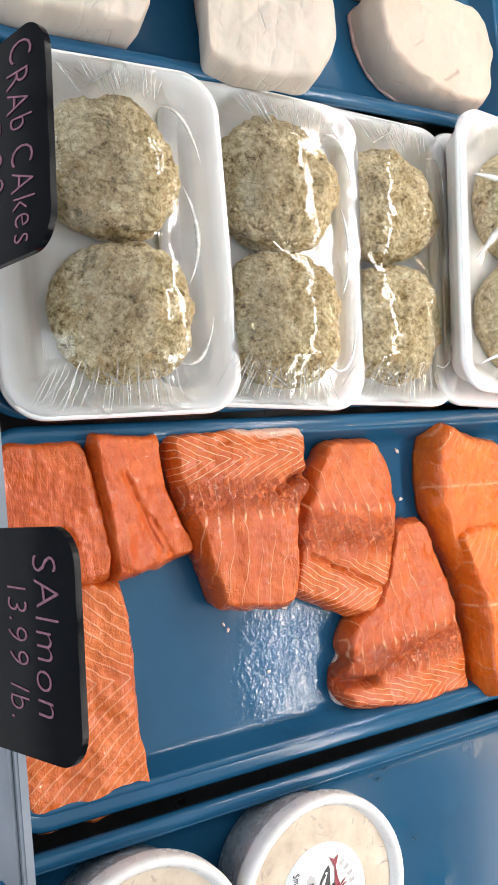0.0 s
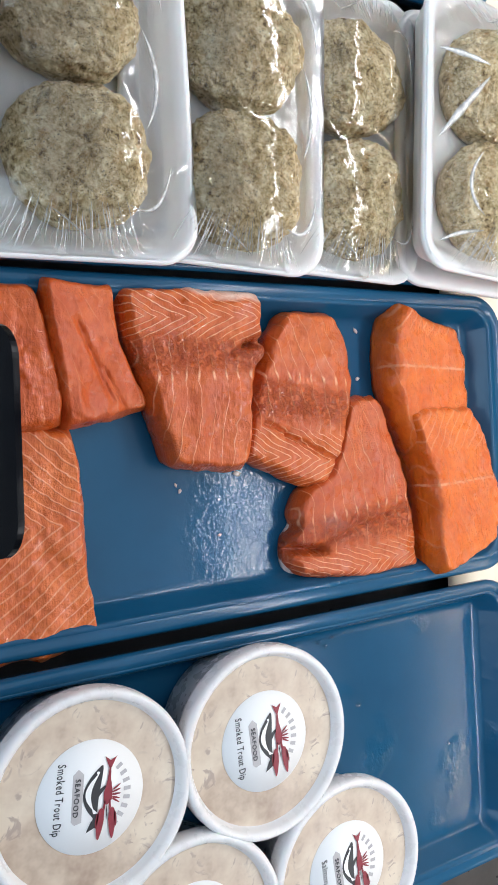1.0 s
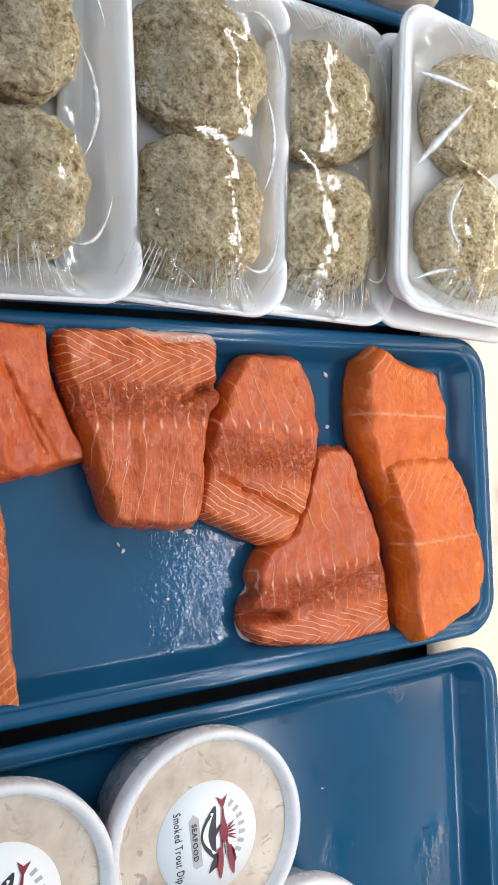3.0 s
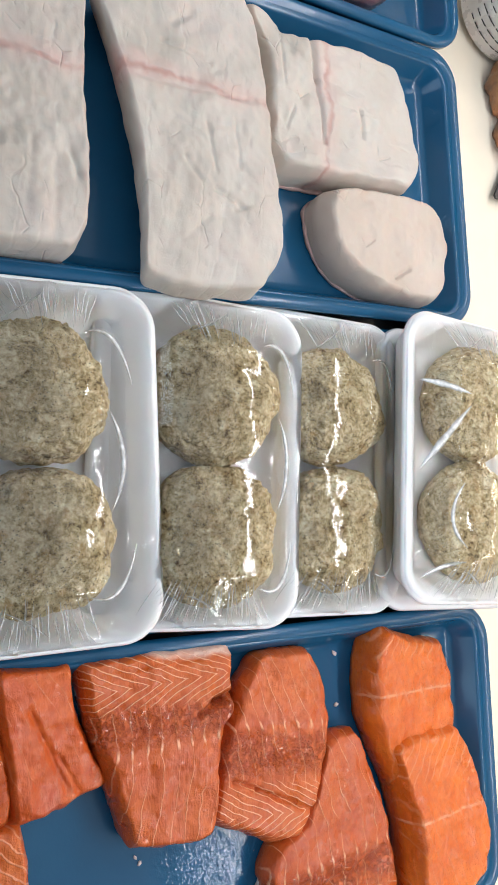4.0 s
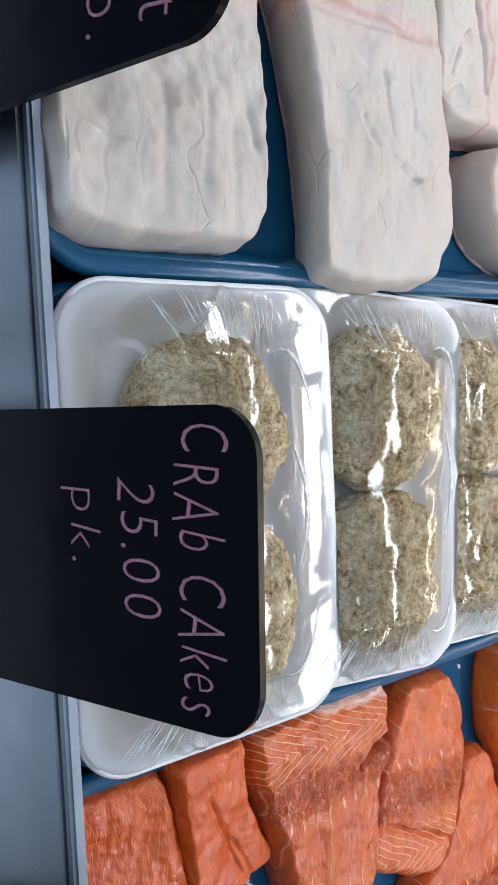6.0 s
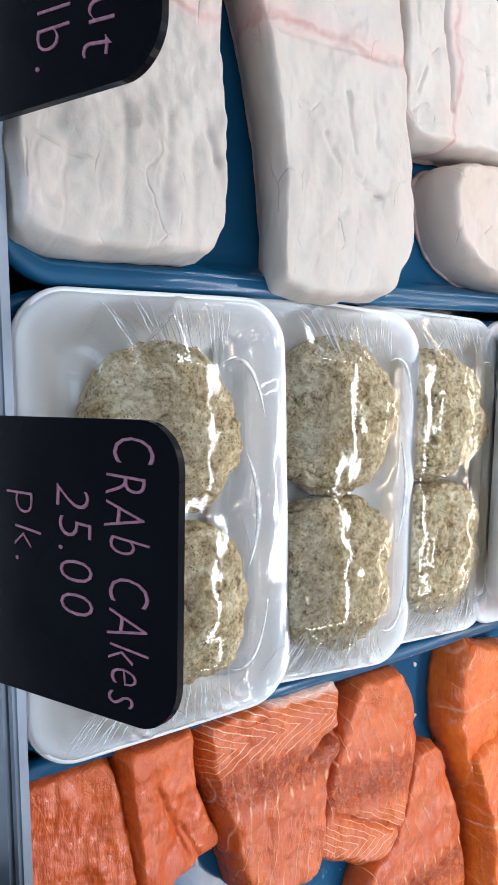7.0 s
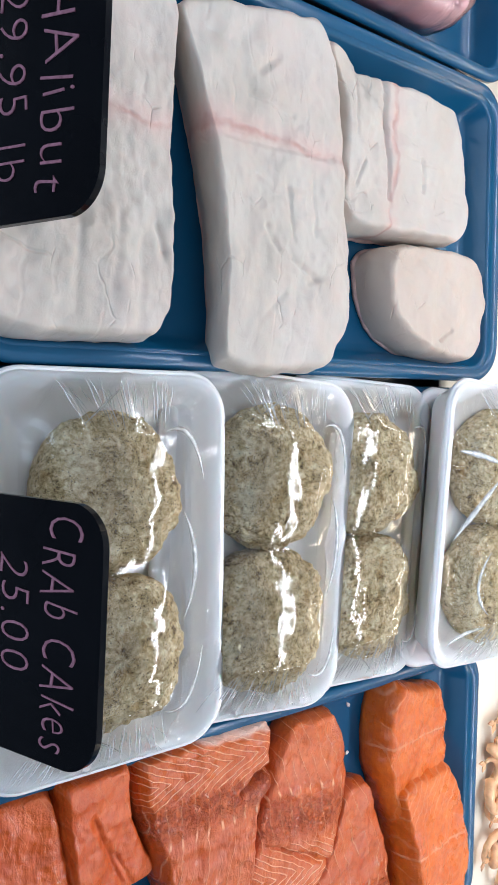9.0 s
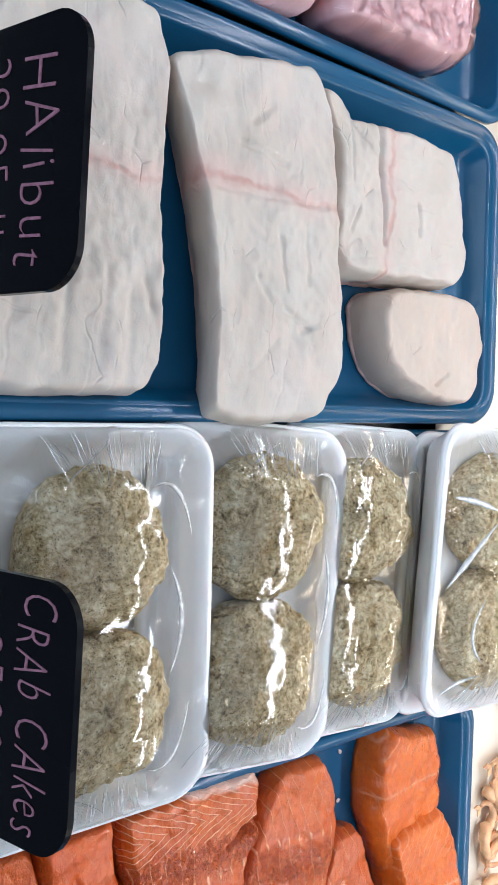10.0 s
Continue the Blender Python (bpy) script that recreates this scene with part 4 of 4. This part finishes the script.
# ---- price signs ----
def price_sign(y, tall, roll, lines, label, x0=0.0405):
    """Black gloss card leaning back on a steel clip; lines are (words, size, depth below the top, offset, width)."""
    lean = 16.0
    up, side = Vector((math.sin(radians(lean)), 0, math.cos(radians(lean)))), Vector((0, -1, 0))
    face = side.cross(up)
    m = Matrix.Translation((x0, y, 0.012)) @ Matrix((side, up, face)).transposed().to_4x4() @ Matrix.Translation((0, 0.07, 0)) @ Matrix.Rotation(radians(roll), 4, "Z") @ Matrix.Translation((0, -0.07, 0))
    t = empty("price_sign", m, label, "price sign", "price signs")
    hx, r = 0.0485, 0.016
    ring = [(-hx, -0.012), (hx, -0.012)]
    for cx, a0 in ((hx - r, 0), (r - hx, 90)):
        for i in range(11):
            a = radians(a0 + 9 * i)
            ring.append((cx + r * math.cos(a), tall - r + r * math.sin(a)))
    bm = skin(bmesh.new(), [[(x, y2, z) for x, y2 in ring] for z in (-0.003, 0.0)], True, True, True)
    part("card", bm, CARD, t, smooth=False)
    part("clip", boxed(0.012, 0.02, -0.03, 0.075, -0.008, -0.0032), STEEL, t, "steel clip strip", False)
    for words, size, below, off, width in lines:
        lettering("chalk_letter", words, size, pose(off, tall - below, 0.0003), CHALK, t, shear=0.1, jitter=6, bold=-0.0005, width=width, split=True)
    return t


price_sign(0.1295, 0.167, 0.0, (("CRAb CAkes", 0.026, 0.029, 0.0, 0.088), ("25.00", 0.0235, 0.053, -0.004, 0.047), ("pk.", 0.021, 0.075, -0.01, 0.028)), "glossy black sign with mauve handwriting, crab cakes 25.00 pk.")
price_sign(-0.083, 0.167, 1.0, (("SAlmon", 0.026, 0.030, -0.003, 0.070), ("13.99 lb.", 0.023, 0.052, 0.004, 0.062)), "glossy black sign with mauve handwriting, salmon 13.99 lb.", 0.0445)
price_sign(0.3275, 0.167, 0.0, (("HAlibut", 0.026, 0.031, 0.002, 0.078), ("29.95 lb.", 0.0235, 0.054, 0.0, 0.080)), "glossy black sign with mauve handwriting, halibut 29.95 lb.", 0.033)


# ---- behind the trays ----
def lump(name, place, size, material, label, category, group, seed, turn=0.0):
    bm = bmesh.new()
    bmesh.ops.create_icosphere(bm, subdivisions=4, radius=1.0)
    for v in bm.verts:
        q = v.co * 1.6 + Vector((seed, seed * 2, 0))
        v.co *= 1 + 0.28 * noise.noise(q) + 0.12 * noise.noise(q * 2.7) + 0.05 * noise.noise(q * 7)
        v.co = Vector((v.co.x * size[0], v.co.y * size[1], max(-0.6, v.co.z) * size[2]))
    ob = mesh_object(name, bm, material)
    ob.matrix_world = pose(*place, 0, 0, turn)
    return tagged(ob, label, category, group)


def shrimp(place, turn, tilt, size, tone):
    """A curled tail: tapering rings along an arc, with a forked fan."""
    rings, n = [], 12
    for i in range(19):
        f = i / 18
        a = radians(20 + 215 * f)
        r = size * (1 - 0.25 * f)
        thick = size * 0.36 * (1 - 0.68 * f) * (1 + 0.1 * math.sin(f * 38))
        thick *= 0.5 if i == 0 else 1
        c = Vector((r * math.cos(a), r * math.sin(a), 0))
        out = Vector((math.cos(a), math.sin(a), 0))
        rings.append([tuple(c + out * thick * math.cos(2 * math.pi * k / n) + Vector((0, 0, thick * 0.9 * math.sin(2 * math.pi * k / n)))) for k in range(n)])
    ob = mesh_object("cooked_shrimp", skin(bmesh.new(), rings, True, True, True), tone)
    ob.matrix_world = pose(*place, tilt, tilt * 0.5, turn)
    tagged(ob, "peeled cooked shrimp, orange and white, on paper", "shrimp", "pile of cooked shrimp")
    bm = bmesh.new()
    a = radians(235)
    end = Vector((size * 0.75 * math.cos(a), size * 0.75 * math.sin(a), 0))
    way = Vector((-math.sin(a), math.cos(a), 0))
    for s in (-0.6, 0.6):
        d = Matrix.Rotation(s, 3, "Z") @ way
        o = Vector((-d.y, d.x, 0)) * size * 0.16
        pts = [end, end + d * size * 0.3 + o, end + d * size * 0.62, end + d * size * 0.3 - o]
        top = [bm.verts.new(p + Vector((0, 0, 0.0006))) for p in pts]
        low = [bm.verts.new(p - Vector((0, 0, 0.0006))) for p in pts]
        bm.faces.new(top)
        bm.faces.new(low[::-1])
        for k in range(4):
            bm.faces.new((top[k], low[k], low[(k + 1) % 4], top[(k + 1) % 4]))
    part("tail_fan", bm, tone, ob, "reddish tail fan", False)


rnd = random.Random(5)
for k in range(44):
    a, r = rnd.uniform(0, 2 * math.pi), 0.085 * math.sqrt(rnd.random())
    shrimp((0.656 + r * math.cos(a), -0.122 + 1.0 * r * math.sin(a), 0.011 + 0.016 * max(0, 1 - r / 0.08) * rnd.random()), rnd.uniform(0, 360), rnd.uniform(-22, 22), rnd.uniform(0.014, 0.018), SHRIMP)
for k, (x, y, sz, turn) in enumerate(((0.612, 0.502, 0.028, 80), (0.617, 0.462, 0.026, 70), (0.648, 0.525, 0.03, 130), (0.66, 0.48, 0.032, 10))):
    lump("crusted_fish_piece", (x, y, 0.016), (sz, sz * 0.7, 0.02), BROWN, "browned crusted fish piece on the paper", "fish", "browned fish pieces", 3.0 + k, turn)
for k, (x, y, turn) in enumerate(((0.628, 0.018, 80), (0.65, 0.04, 30), (0.668, 0.0, 120))):
    lump("dark_mussel", (x, y, 0.012), (0.026, 0.014, 0.011), DARK, "dark closed mussel lying on the paper", "mussel", "mussels on the paper", 13.0 + k, turn)
# thin dark sheet added over the paper to stand for a torn, dark gap
slab("slate_liner", [(0.590, 0.392), (0.67, 0.395), (0.67, 0.445), (0.612, 0.438)], 0.0095, 0.002, 0, GAP_GREY, "dark grey sheet laid on the paper in place of a torn gap", "liner", seed=5.0, edge=0.001, wave=0.0004, corner=0.003, bulge=0.0, rings=8, n=60)


def printed_tub(x, y):
    t = empty("printed_cup", pose(x, y, 0.0075, 0, 0, 200), "white paper cup with fine black printing", "cup")
    part("cup_body", lathe([(0.04, 0.0), (0.042, 0.001), (0.052, 0.1), (0.0535, 0.103), (0.052, 0.104)], 64, True, True), TUB, t)
    rnd2 = random.Random(3)
    for row in range(11):
        z = 0.012 + 0.008 * row
        r = 0.0423 + 0.01 * z / 0.1 + 0.0004
        a = 0.0
        while a < 200:
            w = rnd2.uniform(5, 15)
            high = 0.0032 if row > 4 else 0.0011
            rings = [[(r * math.cos(radians(a + w * f)), r * math.sin(radians(a + w * f)), z + s) for s in (0.0, high)] for f in (0, 0.33, 0.66, 1)]
            part("print_bar", skin(bmesh.new(), rings, False), INK, t, smooth=False)
            a += w + rnd2.uniform(1.5, 4)
    return t


printed_tub(0.602, 0.572)


# ---- wet specks ----
def specks():
    bm = bmesh.new()
    rnd3 = random.Random(9)
    spots = [(rnd3.uniform(0.29, 0.37), rnd3.uniform(-0.19, -0.12)) for _ in range(16)]
    for x, y in spots:
        r = rnd3.uniform(0.0006, 0.0016)
        m = Matrix.Translation((x, y, 0.0073)) @ Matrix.Rotation(rnd3.uniform(0, 6), 4, "Z") @ Matrix.Diagonal((r, r * rnd3.uniform(0.5, 1.2), r * 0.5, 1))
        bmesh.ops.create_icosphere(bm, subdivisions=2, radius=1.0, matrix=m)
    for x, y in ((0.388, -0.285), (0.482, -0.334), (0.485, -0.243), (0.352, -0.232), (0.364, -0.230), (0.358, -0.236)):
        m = Matrix.Translation((x, y, 0.0163)) @ Matrix.Diagonal((0.0028, 0.0018, 0.0008, 1))
        bmesh.ops.create_icosphere(bm, subdivisions=2, radius=1.0, matrix=m)
    ob = mesh_object("water_drops", bm, WATER)
    return tagged(ob, "small clear water drops and wet specks on trays", "water drops", kind="stuff")


specks()


def scrap(x, y, z, size, seed):
    """A torn white flake of fish on a tray."""
    bm = bmesh.new()
    bmesh.ops.create_icosphere(bm, subdivisions=2, radius=1.0)
    for v in bm.verts:
        v.co *= 1 + 0.5 * noise.noise(v.co * 1.7 + Vector((seed, 0, 0)))
        v.co = Vector((v.co.x * size, v.co.y * size * 0.65, max(-0.3, v.co.z) * size * 0.4))
    ob = mesh_object("fish_scrap", bm, SKIN)
    ob.matrix_world = pose(x, y, z, 0, 0, seed * 70)
    return tagged(ob, "tiny white scrap of fish on the blue tray", "fish scrap", "fish scraps")


for k, (x, y, z, size) in enumerate(((0.414, 0.019, 0.0165, 0.003), (0.401, 0.0, 0.0078, 0.0024), (0.402, -0.037, 0.0078, 0.0022), (0.456, 0.020, 0.018, 0.0024), (0.291, -0.106, 0.0078, 0.003),
                                     (0.246, -0.116, 0.0078, 0.0018), (0.243, -0.112, 0.0078, 0.0014), (0.276, -0.148, 0.0078, 0.0014), (0.52, -0.172, 0.0085, 0.003))):
    scrap(x, y, z, size, 1.0 + k)
